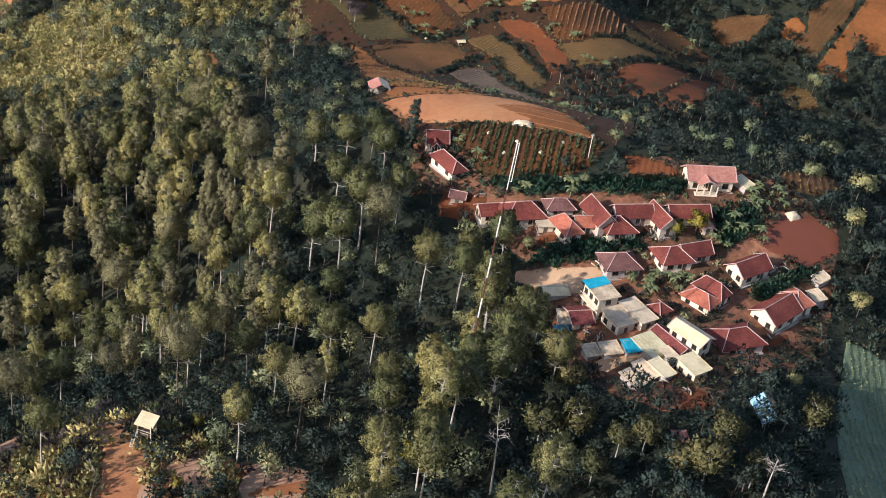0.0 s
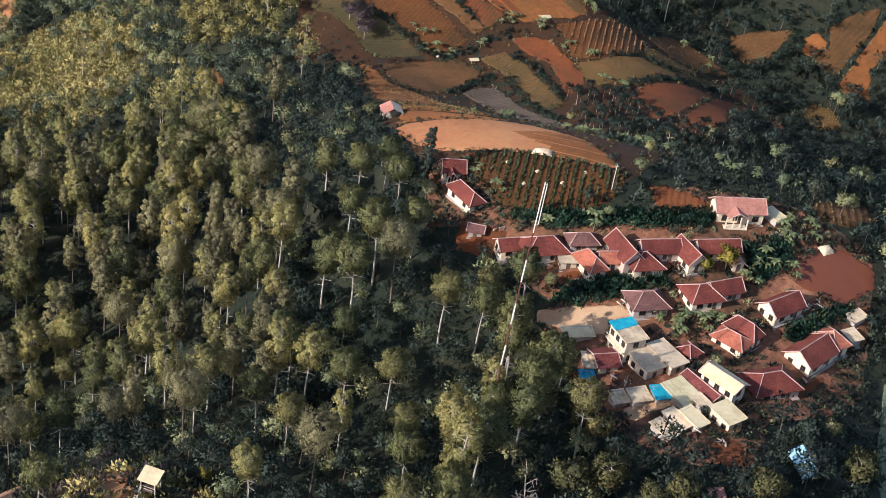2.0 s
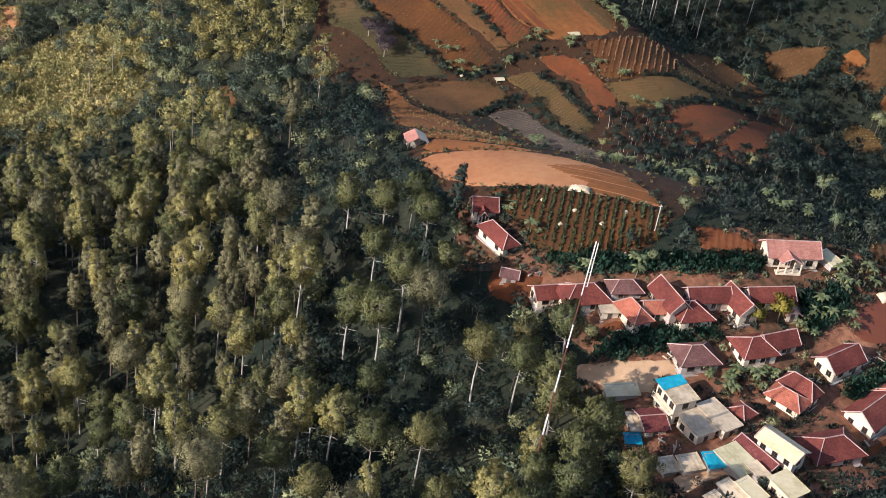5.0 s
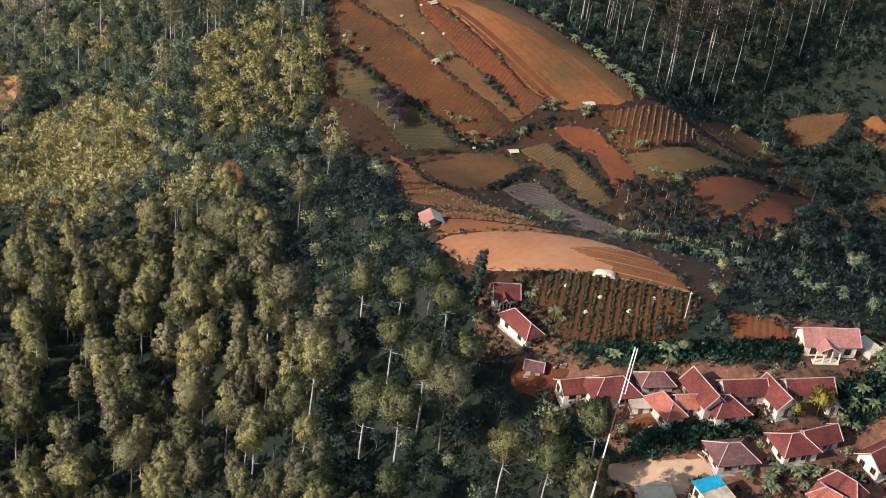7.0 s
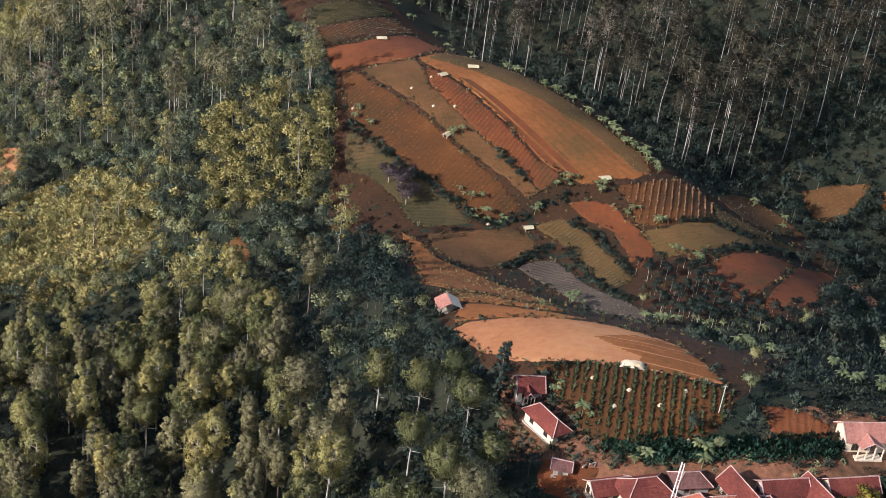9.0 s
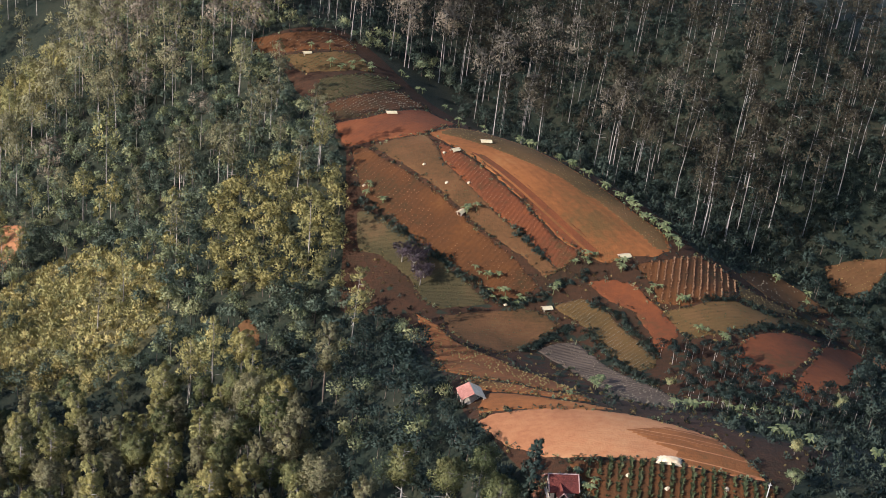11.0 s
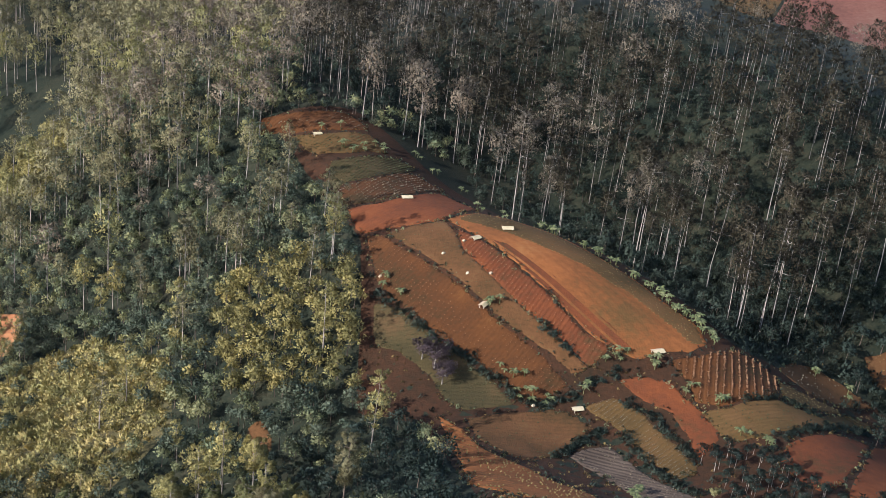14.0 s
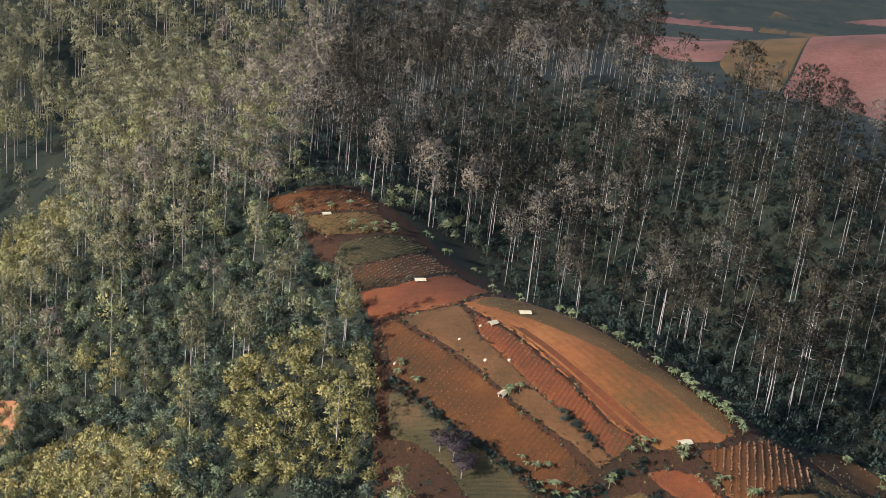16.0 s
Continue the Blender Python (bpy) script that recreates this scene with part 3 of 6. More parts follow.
field("field_19", [(3.6, 293.7), (7.3, 296.1), (18.8, 294.5), (25.7, 292.9), (32.4, 290.6), (38.9, 286.5), (46.0, 280.6), (50.0, 271.3), (51.5, 265.6), (47.0, 265.7), (40.7, 267.6), (34.4, 269.3), (28.1, 271.0), (21.8, 272.8), (18.2, 273.5), (13.5, 276.0), (8.2, 282.5)], "tan_soil", "smooth bare tan field", -20, ridge=0.03, spacing=2.2)
field("red_end_1", [(29.1, 281.7), (39.0, 283.8), (45.8, 279.7), (49.9, 271.0), (51.2, 266.2), (47.0, 266.1), (40.7, 268.0), (37.6, 268.8), (36.4, 273.2)], "orange_soil", "redder end of a smooth bare field", -20, ridge=0.03, lift=0.135, plot=False)
field("field_20", [(18.4, 272.2), (23.9, 271.3), (31.2, 269.9), (37.5, 268.3), (43.8, 266.2), (50.0, 264.3), (52.7, 263.1), (50.6, 256.2), (45.4, 251.4), (37.1, 249.1), (29.2, 250.2), (25.7, 252.5), (23.4, 258.3), (20.7, 264.4)], "brown_soil", "brown plot with rows of dark green vegetables", 80, spacing=1.75, ridge=0.2, crop="crop_leaf", crop_size=0.62, step=0.36, gaps=0.05)
field("field_21", [(57.6, 260.3), (63.3, 260.4), (69.3, 257.6), (67.6, 253.2), (58.8, 252.9)], "red_soil", "dark red plot above the houses", 80, spacing=1.4, ridge=0.15)
field("field_23", [(114.9, 434.2), (123.3, 436.9), (136.6, 438.1), (130.8, 430.6), (124.9, 424.5), (116.9, 423.9)], "weedy_soil", "brown and olive plot across the valley", 30, ridge=0.08, crop="dry_grass", crop_size=0.35, gaps=0.6)
field("field_24", [(169.3, 445.6), (179.5, 457.8), (187.3, 463.0), (181.7, 428.2), (170.0, 423.9), (166.8, 429.5), (161.2, 424.1), (158.8, 411.4), (148.2, 412.6), (151.4, 420.3), (160.6, 432.6)], "orange_soil", "bare orange slope across the valley", 50, ridge=0.08)
field("field_25", [(138.3, 434.1), (144.8, 437.5), (148.0, 433.4), (142.6, 428.3), (139.6, 429.6)], "orange_soil", "small bare orange plot across the valley", 10, ridge=0.08)
field("field_26", [(82.7, 408.3), (90.1, 421.7), (98.0, 425.0), (105.9, 421.6), (112.9, 414.9), (106.9, 411.9), (92.0, 403.0)], "weedy_soil", "narrow dull red strip in the valley", -20, ridge=0.08, crop="pale_crop", crop_size=0.35, gaps=0.8)
field("field_33", [(149.3, 439.5), (157.3, 445.2), (168.1, 449.6), (162.8, 438.1), (155.4, 428.5), (149.2, 421.2), (144.9, 423.4), (142.9, 427.4), (148.3, 432.3)], "weedy_soil", "dark ploughed plot across the valley", 50, ridge=0.2, spacing=1.8, crop="pale_crop", crop_size=0.3, gaps=0.85)
field("field_34", [(135.3, 403.3), (139.9, 408.1), (145.6, 405.7), (147.4, 397.1), (140.9, 392.9), (136.3, 396.5)], "olive_ground", "olive grass patch in the valley", 10, ridge=0.08, crop="dry_grass", crop_size=0.4, gaps=0.4)
field("field_35", [(120.8, 396.8), (124.2, 394.4), (128.2, 383.1), (119.0, 368.1), (115.8, 376.5)], "tan_soil", "worn tan slope above the valley", 10, ridge=0.05)
field("field_36", [(94.6, 265.6), (109.5, 273.9), (110.3, 266.2), (101.0, 258.9), (94.5, 258.9)], "weedy_soil", "reddish plot of ridged beds among trees", 80, ridge=0.3, spacing=1.8, crop="dry_grass", crop_size=0.4, gaps=0.5)
field("field_27", [(102.4, 220.7), (106.6, 220.6), (111.3, 219.3), (120.7, 218.0), (106.3, 175.5), (90.2, 155.5), (84.8, 157.8), (86.1, 167.1), (88.5, 178.8), (93.2, 193.7), (99.0, 209.5)], "pale_green", "pale green plot of dense beds", 82, spacing=1.6, ridge=0.3, crop="banana_leaf", crop_size=0.4, step=0.7, gaps=0.1)
field("field_28", [(-151.2, 511.1), (-141.0, 504.1), (-139.2, 493.5), (-141.7, 477.4)], "tan_soil", "bare reddish landslip on the far slope", 0, ridge=0.0)
field("landslip_2", [(-53.1, 388.8), (-50.6, 391.3), (-46.8, 384.2), (-46.5, 378.0), (-51.1, 379.2)], "weedy_soil", "small bare reddish landslip among trees", 0, ridge=0.0, lift=0.3)
field("field_29", [(104.1, 921.0), (138.1, 1024.8), (157.8, 1048.8), (194.8, 1035.1), (207.4, 1012.9), (139.2, 804.3), (115.9, 804.2), (105.7, 831.1)], "hazed_red_soil", "distant red field", 20, ridge=0.1)
field("field_30", [(136.8, 798.2), (212.3, 1015.4), (240.0, 1088.1), (248.9, 1061.0), (231.4, 1015.8), (138.9, 761.8)], "olive_ground", "distant olive field", 20, ridge=0.2, spacing=3)
field("field_31", [(139.5, 759.5), (233.0, 1014.7), (250.1, 1050.1), (275.4, 1061.0), (154.3, 744.4)], "olive_ground", "distant brown field", 20, ridge=0.2, spacing=3)
field("field_32", [(154.2, 738.2), (275.8, 1055.5), (306.8, 1090.5), (339.1, 1098.8), (204.7, 711.5), (180.6, 720.4), (163.2, 726.0)], "hazed_red_soil", "distant red and grey field", 20, ridge=0.1)
field("pond_1", [(85.9, 242.3), (90.3, 246.7), (96.7, 250.3), (101.4, 249.8), (104.9, 247.4), (103.5, 242.6), (98.8, 238.1), (94.9, 236.0), (92.2, 237.1), (87.5, 237.7), (85.7, 239.5)], "muddy_water", "smooth brown muddy pond", 0, ridge=0.0)
field("bare_ground_1", [(17.1, 242.4), (18.6, 248.4), (24.5, 246.4), (27.7, 244.9), (26.4, 240.8), (24.1, 238.1), (20.6, 240.9)], "red_soil", "bare red earth beside a house", 0, ridge=0.0)
field("bare_ground_2", [(37.7, 232.6), (38.9, 234.6), (42.0, 234.9), (42.5, 232.6), (40.8, 231.4)], "red_soil", "bare red forecourt", 0, ridge=0.0)
field("bare_ground_3", [(60.2, 187.9), (64.9, 188.4), (66.4, 183.6), (67.0, 178.8), (63.8, 178.2), (59.6, 181.8)], "red_soil", "bare reddish track below the houses", 0, ridge=0.0)
field("bare_ground_4", [(47.4, 198.9), (51.5, 200.8), (56.8, 201.3), (57.1, 199.9), (53.2, 198.0), (49.3, 194.8), (47.7, 196.0)], "packed_soil", "packed earth court between sheds", 0, ridge=0.0)
field("bare_ground_6", [(77.0, 224.0), (82.2, 226.7), (92.1, 235.7), (93.2, 234.9), (84.5, 225.5), (77.6, 220.3)], "village_soil", "trodden lane beside a hedge", 0, ridge=0.0)
field("bare_ground_7", [(79.2, 206.2), (83.5, 212.6), (88.2, 216.7), (88.3, 215.2), (82.9, 209.3), (80.0, 204.6)], "red_soil", "red track by the last house", 0, ridge=0.0)
field("yard_1", [(33.8, 225.6), (39.0, 226.3), (44.6, 226.6), (50.5, 226.9), (51.2, 223.6), (47.2, 221.8), (46.3, 219.4), (39.4, 220.4), (36.3, 221.8), (33.6, 222.6)], "packed_soil", "packed earth yard", 0, ridge=0.0)
field("path_1", [(-40.5, 184.5), (-36.6, 183.7), (-31.7, 175.8), (-29.2, 168.4), (-28.6, 159.1), (-29.2, 152.8), (-35.3, 153.0), (-36.0, 162.2), (-37.2, 172.3)], "tan_soil", "bare earth path", 0, ridge=0.0)
field("path_2", [(-12.6, 160.7), (-9.3, 163.8), (-3.0, 166.2), (-1.9, 163.7), (-6.3, 161.4)], "tan_soil", "bare earth path under the trees", 0, ridge=0.0)

RIDGE = [(-66, 546), (-38, 552), (-22, 535), (-4, 512), (10, 500), (34, 472), (46, 448), (62, 426), (70, 410), (84, 410), (110, 420), (122, 402), (104, 350), (84, 332), (56, 318), (52, 290), (70, 285), (54, 262), (46, 250), (24, 250), (12, 270), (2, 298), (-2, 330), (-10, 374), (-26, 384), (-30, 450), (-50, 505)]

# ---- trees ----
def trunk_arrays(h, r, seed, sides=6, segs=5, lean=0.05):
    """A tapered, slightly bent trunk of unit kind: h high, r thick at the foot."""
    g = np.random.default_rng(seed)
    t = np.linspace(0, 1, segs + 1)
    bend = g.uniform(-1, 1, 2) * lean * h
    wig = g.uniform(-1, 1, 2) * 0.012 * h
    cx = bend[0] * t**2 + wig[0] * np.sin(t * 5)
    cy = bend[1] * t**2 + wig[1] * np.sin(t * 5)
    rad = r * (1 - 0.82 * t)
    a = np.arange(sides) * 2 * np.pi / sides
    v = np.stack([cx[:, None] + rad[:, None] * np.cos(a), cy[:, None] + rad[:, None] * np.sin(a), np.repeat((t * h)[:, None] - 0.6 * (t[:, None] == 0), sides, 1)], -1).reshape(-1, 3)
    i = np.arange(segs)[:, None] * sides + np.arange(sides)
    j = np.arange(segs)[:, None] * sides + (np.arange(sides) + 1) % sides
    q = np.stack([i, j, j + sides, i + sides], -1).reshape(-1, 4)
    f = np.concatenate([q[:, [0, 1, 2]], q[:, [0, 2, 3]]])
    return v, f, (lambda s: np.array([np.interp(s, t, cx), np.interp(s, t, cy), s * h]))


def limb_arrays(p, q, r):
    """A thin limb of three sides from p to q."""
    p, q = np.array(p, float), np.array(q, float)
    d = q - p
    n = np.cross(d, (0.31, 0.2, 0.93))
    n /= np.linalg.norm(n) + 1e-9
    b = np.cross(d, n) / (np.linalg.norm(d) + 1e-9)
    a = np.arange(3) * 2 * np.pi / 3
    ring = np.cos(a)[:, None] * n + np.sin(a)[:, None] * b
    v = np.concatenate([p + r * ring, q + 0.35 * r * ring])
    return v, np.array([[0, 1, 4], [0, 4, 3], [1, 2, 5], [1, 5, 4], [2, 0, 3], [2, 3, 5]])


def join(lists):
    vs, fs, at = [], [], 0
    for v, f in lists:
        vs.append(v)
        fs.append(f + at)
        at += len(v)
    return np.concatenate(vs), np.concatenate(fs)


def ico(level):
    """A ball of 20 or 80 faces: places and faces."""
    bm = bmesh.new()
    bmesh.ops.create_icosphere(bm, subdivisions=level, radius=1.0)
    v = np.array([p.co for p in bm.verts])
    f = np.array([[p.index for p in q.verts] for q in bm.faces])
    bm.free()
    return v, f


BALLS = {1: ico(1), 2: ico(2)}


def crown_arrays(centres, radii, level, leaves, size, seed, heart, tall, flat=0.9, slim=0.4, up=0.6, core=1.0):
    """A crown of uneven clumps of foliage, each ragged with leaves all over; all shade with the whole crown."""
    g = np.random.default_rng(seed)
    centres, radii = np.asarray(centres, float), np.asarray(radii, float)
    n = len(centres)
    ball, faces = BALLS[level] if level else (np.zeros((0, 3)), np.zeros((0, 3), int))
    k = len(ball)
    lump = g.uniform(0.30, 0.85, (n, k, 1)) + 0.4 * (g.random((n, k, 1)) < 0.3)
    squash = np.stack([g.uniform(0.85, 1.2, n), g.uniform(0.85, 1.2, n), flat * g.uniform(0.8, 1.25, n)], -1)[:, None, :]
    v = centres[:, None, :] + ball[None] * (core * lump) * squash * radii[:, None, None]
    out = (centres - heart) * (1, 1, 1 / tall)
    out = out / (np.linalg.norm(out, axis=1, keepdims=True) + 1e-6)
    nb = 0.5 * ball[None] + 0.9 * out[:, None, :] + g.normal(0, 0.12, (n, k, 3))
    fb = (faces[None] + (np.arange(n) * k)[:, None, None]).reshape(-1, 3)
    d = g.normal(0, 1, (n, leaves, 3)) + (0, 0, 0.25)
    d /= np.linalg.norm(d, axis=-1, keepdims=True)
    c = centres[:, None, :] + d * squash * radii[:, None, None] * g.uniform(0.5, 1.05, (n, leaves, 1))
    aim = d + (0, 0, up) + g.normal(0, 0.45, (n, leaves, 3))
    aim /= np.linalg.norm(aim, axis=-1, keepdims=True)
    side = np.cross(aim, g.normal(0, 1, (n, leaves, 3)))
    side /= np.linalg.norm(side, axis=-1, keepdims=True) + 1e-9
    ln = g.uniform(0.5, 1.2, (n, leaves, 1)) * size
    p, q, tip = c - side * ln * slim * 0.5, c + side * ln * slim * 0.5, c + aim * ln
    nl = 0.32 * d + 1.0 * out[:, None, :] + g.normal(0, 0.12, (n, leaves, 3))
    flip = (np.cross(q - p, tip - p) * nl).sum(-1, keepdims=True) < 0
    p, q = np.where(flip, q, p), np.where(flip, p, q)
    lv = np.stack([p, q, tip], 2).reshape(-1, 3)
    lf = np.arange(len(lv)).reshape(-1, 3) + n * k
    normals = np.concatenate([nb.reshape(-1, 3), np.repeat(nl.reshape(-1, 3), 3, 0)])
    normals /= np.linalg.norm(normals, axis=1, keepdims=True)
    return np.concatenate([v.reshape(-1, 3), lv]), np.concatenate([fb, lf]), normals


def pine(seed, h=20.0, crown=0.42, radius=2.4, level=1, leaves=20, size=0.8, sides=6, segs=5, limbs=14, r=0.20, up=0.7, fill=0.40, bare=0, twigs=99, core=1.0, slim=0.55):
    """Trunk and crown of a tall thin pine: limbs, each ending in an uneven clump of needles, and a few dead ones below."""
    g = np.random.default_rng(seed)
    v, f, along = trunk_arrays(h, r, seed, sides, segs)
    parts, centres, radii = [(v, f)], [], []
    for k in range(limbs):
        s = 1 - crown * (k + g.uniform(0, 0.8)) / limbs
        rel = (1 - s) / crown
        reach = radius * (0.15 + 0.75 * math.sin(math.pi * min(1, 0.14 + 0.76 * rel)) ** 0.8) * g.uniform(0.5, 1.25)
        a = k * 2.4 + g.uniform(-0.5, 0.5)
        p = along(s)
        q = p + (math.cos(a) * reach, math.sin(a) * reach, reach * g.uniform(0.1, 0.5))
        if k < twigs:
            parts.append(limb_arrays(p, q, r * 0.3))
        centres.append(q)
        radii.append(radius * fill * g.uniform(0.65, 1.25) * (0.6 + 0.4 * min(1, 2.5 * rel)))
    for k in range(bare):
        a, p = g.uniform(0, 6.28), along(1 - crown * g.uniform(0.9, 1.35))
        parts.append(limb_arrays(p, p + np.array([math.cos(a), math.sin(a), 0.1]) * radius * g.uniform(0.5, 0.9), r * 0.3))
    centres.append(along(1.0) + (0, 0, -0.2))
    radii.append(radius * fill * 0.7)
    c = np.array(centres)
    heart = np.array([c[:, 0].mean(), c[:, 1].mean(), c[:, 2].mean() - 0.12 * crown * h])
    return join(parts), crown_arrays(c, radii, level, leaves, size, seed + 1, heart, max(1.0, crown * h / (2.2 * radius)), slim=slim, up=up, core=core)


def broadleaf(seed, h=7.0, radius=2.6, level=1, leaves=24, size=0.6, r=0.16, base=0.3, limbs=6, sides=6, segs=3, twigs=99, core=0.6):
    """A rounder tree or tall bush: several limbs, each with an uneven mass of leaves."""
    g = np.random.default_rng(seed)
    v, f, along = trunk_arrays(h * 0.75, r, seed, sides, segs, 0.08)
    parts, centres, radii = [(v, f)], [], []
    for k in range(limbs):
        a, s = k * 2.4 + g.uniform(-0.4, 0.4), g.uniform(base + 0.15, 0.95)
        p = along(s)
        q = p + np.array([math.cos(a), math.sin(a), g.uniform(0.2, 0.9)]) * radius * g.uniform(0.4, 0.75)
        if k < twigs:
            parts.append(limb_arrays(p, q, r * 0.4))
        centres.append(q)
        radii.append(radius * g.uniform(0.8, 1.25) * 1.25 / math.sqrt(limbs))
    centres.append(along(1.0))
    radii.append(radius * 0.5)
    c = np.array(centres)
    c[:, 2] = np.maximum(c[:, 2], h * base * 0.5)
    heart = c.mean(0) - (0, 0, 0.25 * radius)
    return join(parts), crown_arrays(c, radii, level, leaves, size, seed + 1, heart, 1.1, 0.85, 0.65, 0.3, core)


def bush(seed, radius=1.3, tall=0.9, balls=2, leaves=30, size=0.6):
    g = np.random.default_rng(seed)
    c = g.normal(0, 0.42, (balls, 3)) * radius
    c[:, 2] = np.abs(c[:, 2]) * 0.6 + 0.25 * radius
    return crown_arrays(c, radius * g.uniform(0.55, 0.85, balls), 0, leaves, size, seed, np.array([0, 0, -0.3 * radius]), 1.0, tall, 0.6, 0.8)


def spread_out(x, y, rot, scale, kinds, arrays):
    """Many copies of the given shapes laid on the ground as one set of arrays."""
    vs, fs, ns, at = [], [], [], 0
    z = height(x, y)
    for k, (v, f, *rest) in enumerate(arrays):
        sel = np.where(kinds == k)[0]
        if not len(sel):
            continue
        c, s = np.cos(rot[sel])[:, None], np.sin(rot[sel])[:, None]
        sc = scale[sel][:, None]
        X = (v[:, 0] * c - v[:, 1] * s) * sc + x[sel][:, None]
        Y = (v[:, 0] * s + v[:, 1] * c) * sc + y[sel][:, None]
        Z = v[:, 2] * sc + z[sel][:, None]
        vs.append(np.stack([X, Y, Z], -1).reshape(-1, 3))
        fs.append((f[None] + (np.arange(len(sel)) * len(v))[:, None, None]).reshape(-1, 3) + at)
        if rest:
            n = rest[0]
            ns.append(np.stack([n[:, 0] * c - n[:, 1] * s, n[:, 0] * s + n[:, 1] * c, n[:, 2] + 0 * c], -1).reshape(-1, 3))
        at += len(sel) * len(v)
    return np.concatenate(vs), np.concatenate(fs), (np.concatenate(ns) if ns else None)


def scatter(seed, x0, x1, y0, y1, gap):
    """Places on a jittered lattice."""
    g = np.random.default_rng(seed)
    X, Y = np.meshgrid(np.arange(x0, x1, gap), np.arange(y0, y1, gap), indexing="ij")
    X = X + (np.arange(X.shape[1]) % 2) * gap / 2 + g.uniform(-0.48, 0.48, X.shape) * gap
    Y = Y + g.uniform(-0.48, 0.48, X.shape) * gap
    return X.ravel(), Y.ravel(), g


VILLAGE = [(25, 246), (30, 234), (36, 228), (34, 218), (40, 208), (43, 197), (50, 186), (57, 180), (68, 183), (72, 196), (84, 203), (97, 216), (102, 236), (105, 252), (88, 262), (66, 262), (52, 248), (38, 248), (24, 268), (12, 270), (12, 250)]
# Where the tall forest ends: from the valley at the village, up along the plots, to the head of the ridge.
WEST_EDGE = [(44, 150), (40, 190), (34, 214), (26, 238), (20, 246), (12, 258), (7, 280), (0, 302), (-3, 330), (-10, 372), (-24, 386), (-27, 415), (-30, 445), (-38, 475), (-47, 500), (-66, 535), (-55, 552), (-34, 552), (-28, 535), (-12, 515), (4, 500)]


def west_edge_x(y):
    e = np.array([p for p in WEST_EDGE if p[1] <= 535][:16])
    return np.interp(y, e[:, 1], e[:, 0])


def pine_edge_x(y):
    """How far east the tall pines of the western forest stand."""
    return np.interp(y, (150, 170, 190, 205, 215, 232, 250, 262, 285, 300, 330, 372, 386, 415, 445, 475, 500, 535, 550), (38, 36, 33, 30, 26, 20, 11, 5, 0, -6, -9, -15, -30, -32, -34, -42, -51, -70, 400))


def seen_ground(x, y, margin=14):
    """The stretch of hills that the flight looks over."""
    return (x > -24 - margin - 0.265 * y) & (x < 66 + margin + 0.225 * y)


def in_fields(x, y, skip=()):
    hit = np.zeros(np.shape(x), bool)
    for o in FIELDS:
        hit |= inside(o, x, y)
    return hit


EAST_EDGE = [(6, 500), (30, 470), (46, 448), (64, 426), (72, 412), (90, 424), (112, 436), (140, 444), (230, 470)]


# Shrubby open slope, and the close dark broadleaf woods by the plots.
SHRUBS = [(-150, 455), (-128, 472), (-110, 476), (-80, 432), (-74, 398), (-92, 372), (-124, 388)]
DARK_WOOD = [(-56, 402), (-36, 404), (-24, 382), (-12, 362), (-6, 318), (-3, 289), (-20, 306), (-38, 340), (-54, 374)]
GROVE = [(51.7, 359.2), (59.0, 364.0), (69.9, 358.6), (72.1, 350.5), (78.3, 344.4), (80.2, 337.5), (87.6, 340.7), (96.6, 349.3), (104.1, 360.2), (111.5, 375.1), (110.3, 356.0), (94.1, 328.8), (77.7, 314.9), (64.8, 321.5), (56.7, 328.2)]
UPPER_SHRUBS = [(-215.0, 712.0), (-185.5, 716.4), (-160.0, 667.0), (-152.0, 620.0), (-149.7, 573.6), (-187.0, 607.9)]
SUNNY = [(-66.0, 460.2), (-45.8, 445.8), (-30.0, 431.1), (-27.5, 413.5), (-26.5, 390.0), (-59.2, 399.0), (-69.3, 428.6)]
THICKET = [(46, 318), (56, 345), (70, 352), (86, 336), (82, 318), (66, 306)]
CLEARING = [(-66, 136), (-4, 136), (-2, 160), (-12, 168), (-26, 180), (-40, 190), (-60, 186), (-68, 165)]


def zone(x, y):
    """1: the western forest; 2: the forest beyond the ridge; 3: valley and village margins; 0: open."""
    e = np.array(EAST_EDGE)
    west = (x < west_edge_x(y) - 1.0) & (y < 540)
    east = (x > -60) & (y > np.interp(x, e[:, 0], e[:, 1], left=500) + 6) & (y < 1100)
    head = (x <= 6) & (y >= 540)
    out = np.where(west | head, 1, 0)
    out = np.where(east & ~west & ((x > 4) | (y > 552)), 2, out)
    low = (y < 200) & (x >= west_edge_x(y) - 1) & (x < 120)
    valley = (x > 96) & (y < 440) & ~((x > 84) & (y > 150) & (y < 225) & (y < 225 + 3.2 * (x - 112) + 60))
    low &= ~((x > 82 + 0.0 * y) & (y > 152))
    out = np.where((out == 0) & (low | valley), 3, out)
    out = np.where(inside(VILLAGE, x, y) | in_fields(x, y), 0, out)
    far_plots = (y > np.interp(x, (50, 66, 73, 79, 96, 113, 141, 200), (1100, 880, 720, 630, 606, 589, 570, 545)))
    return np.where(far_plots & (out == 2), 0, out)


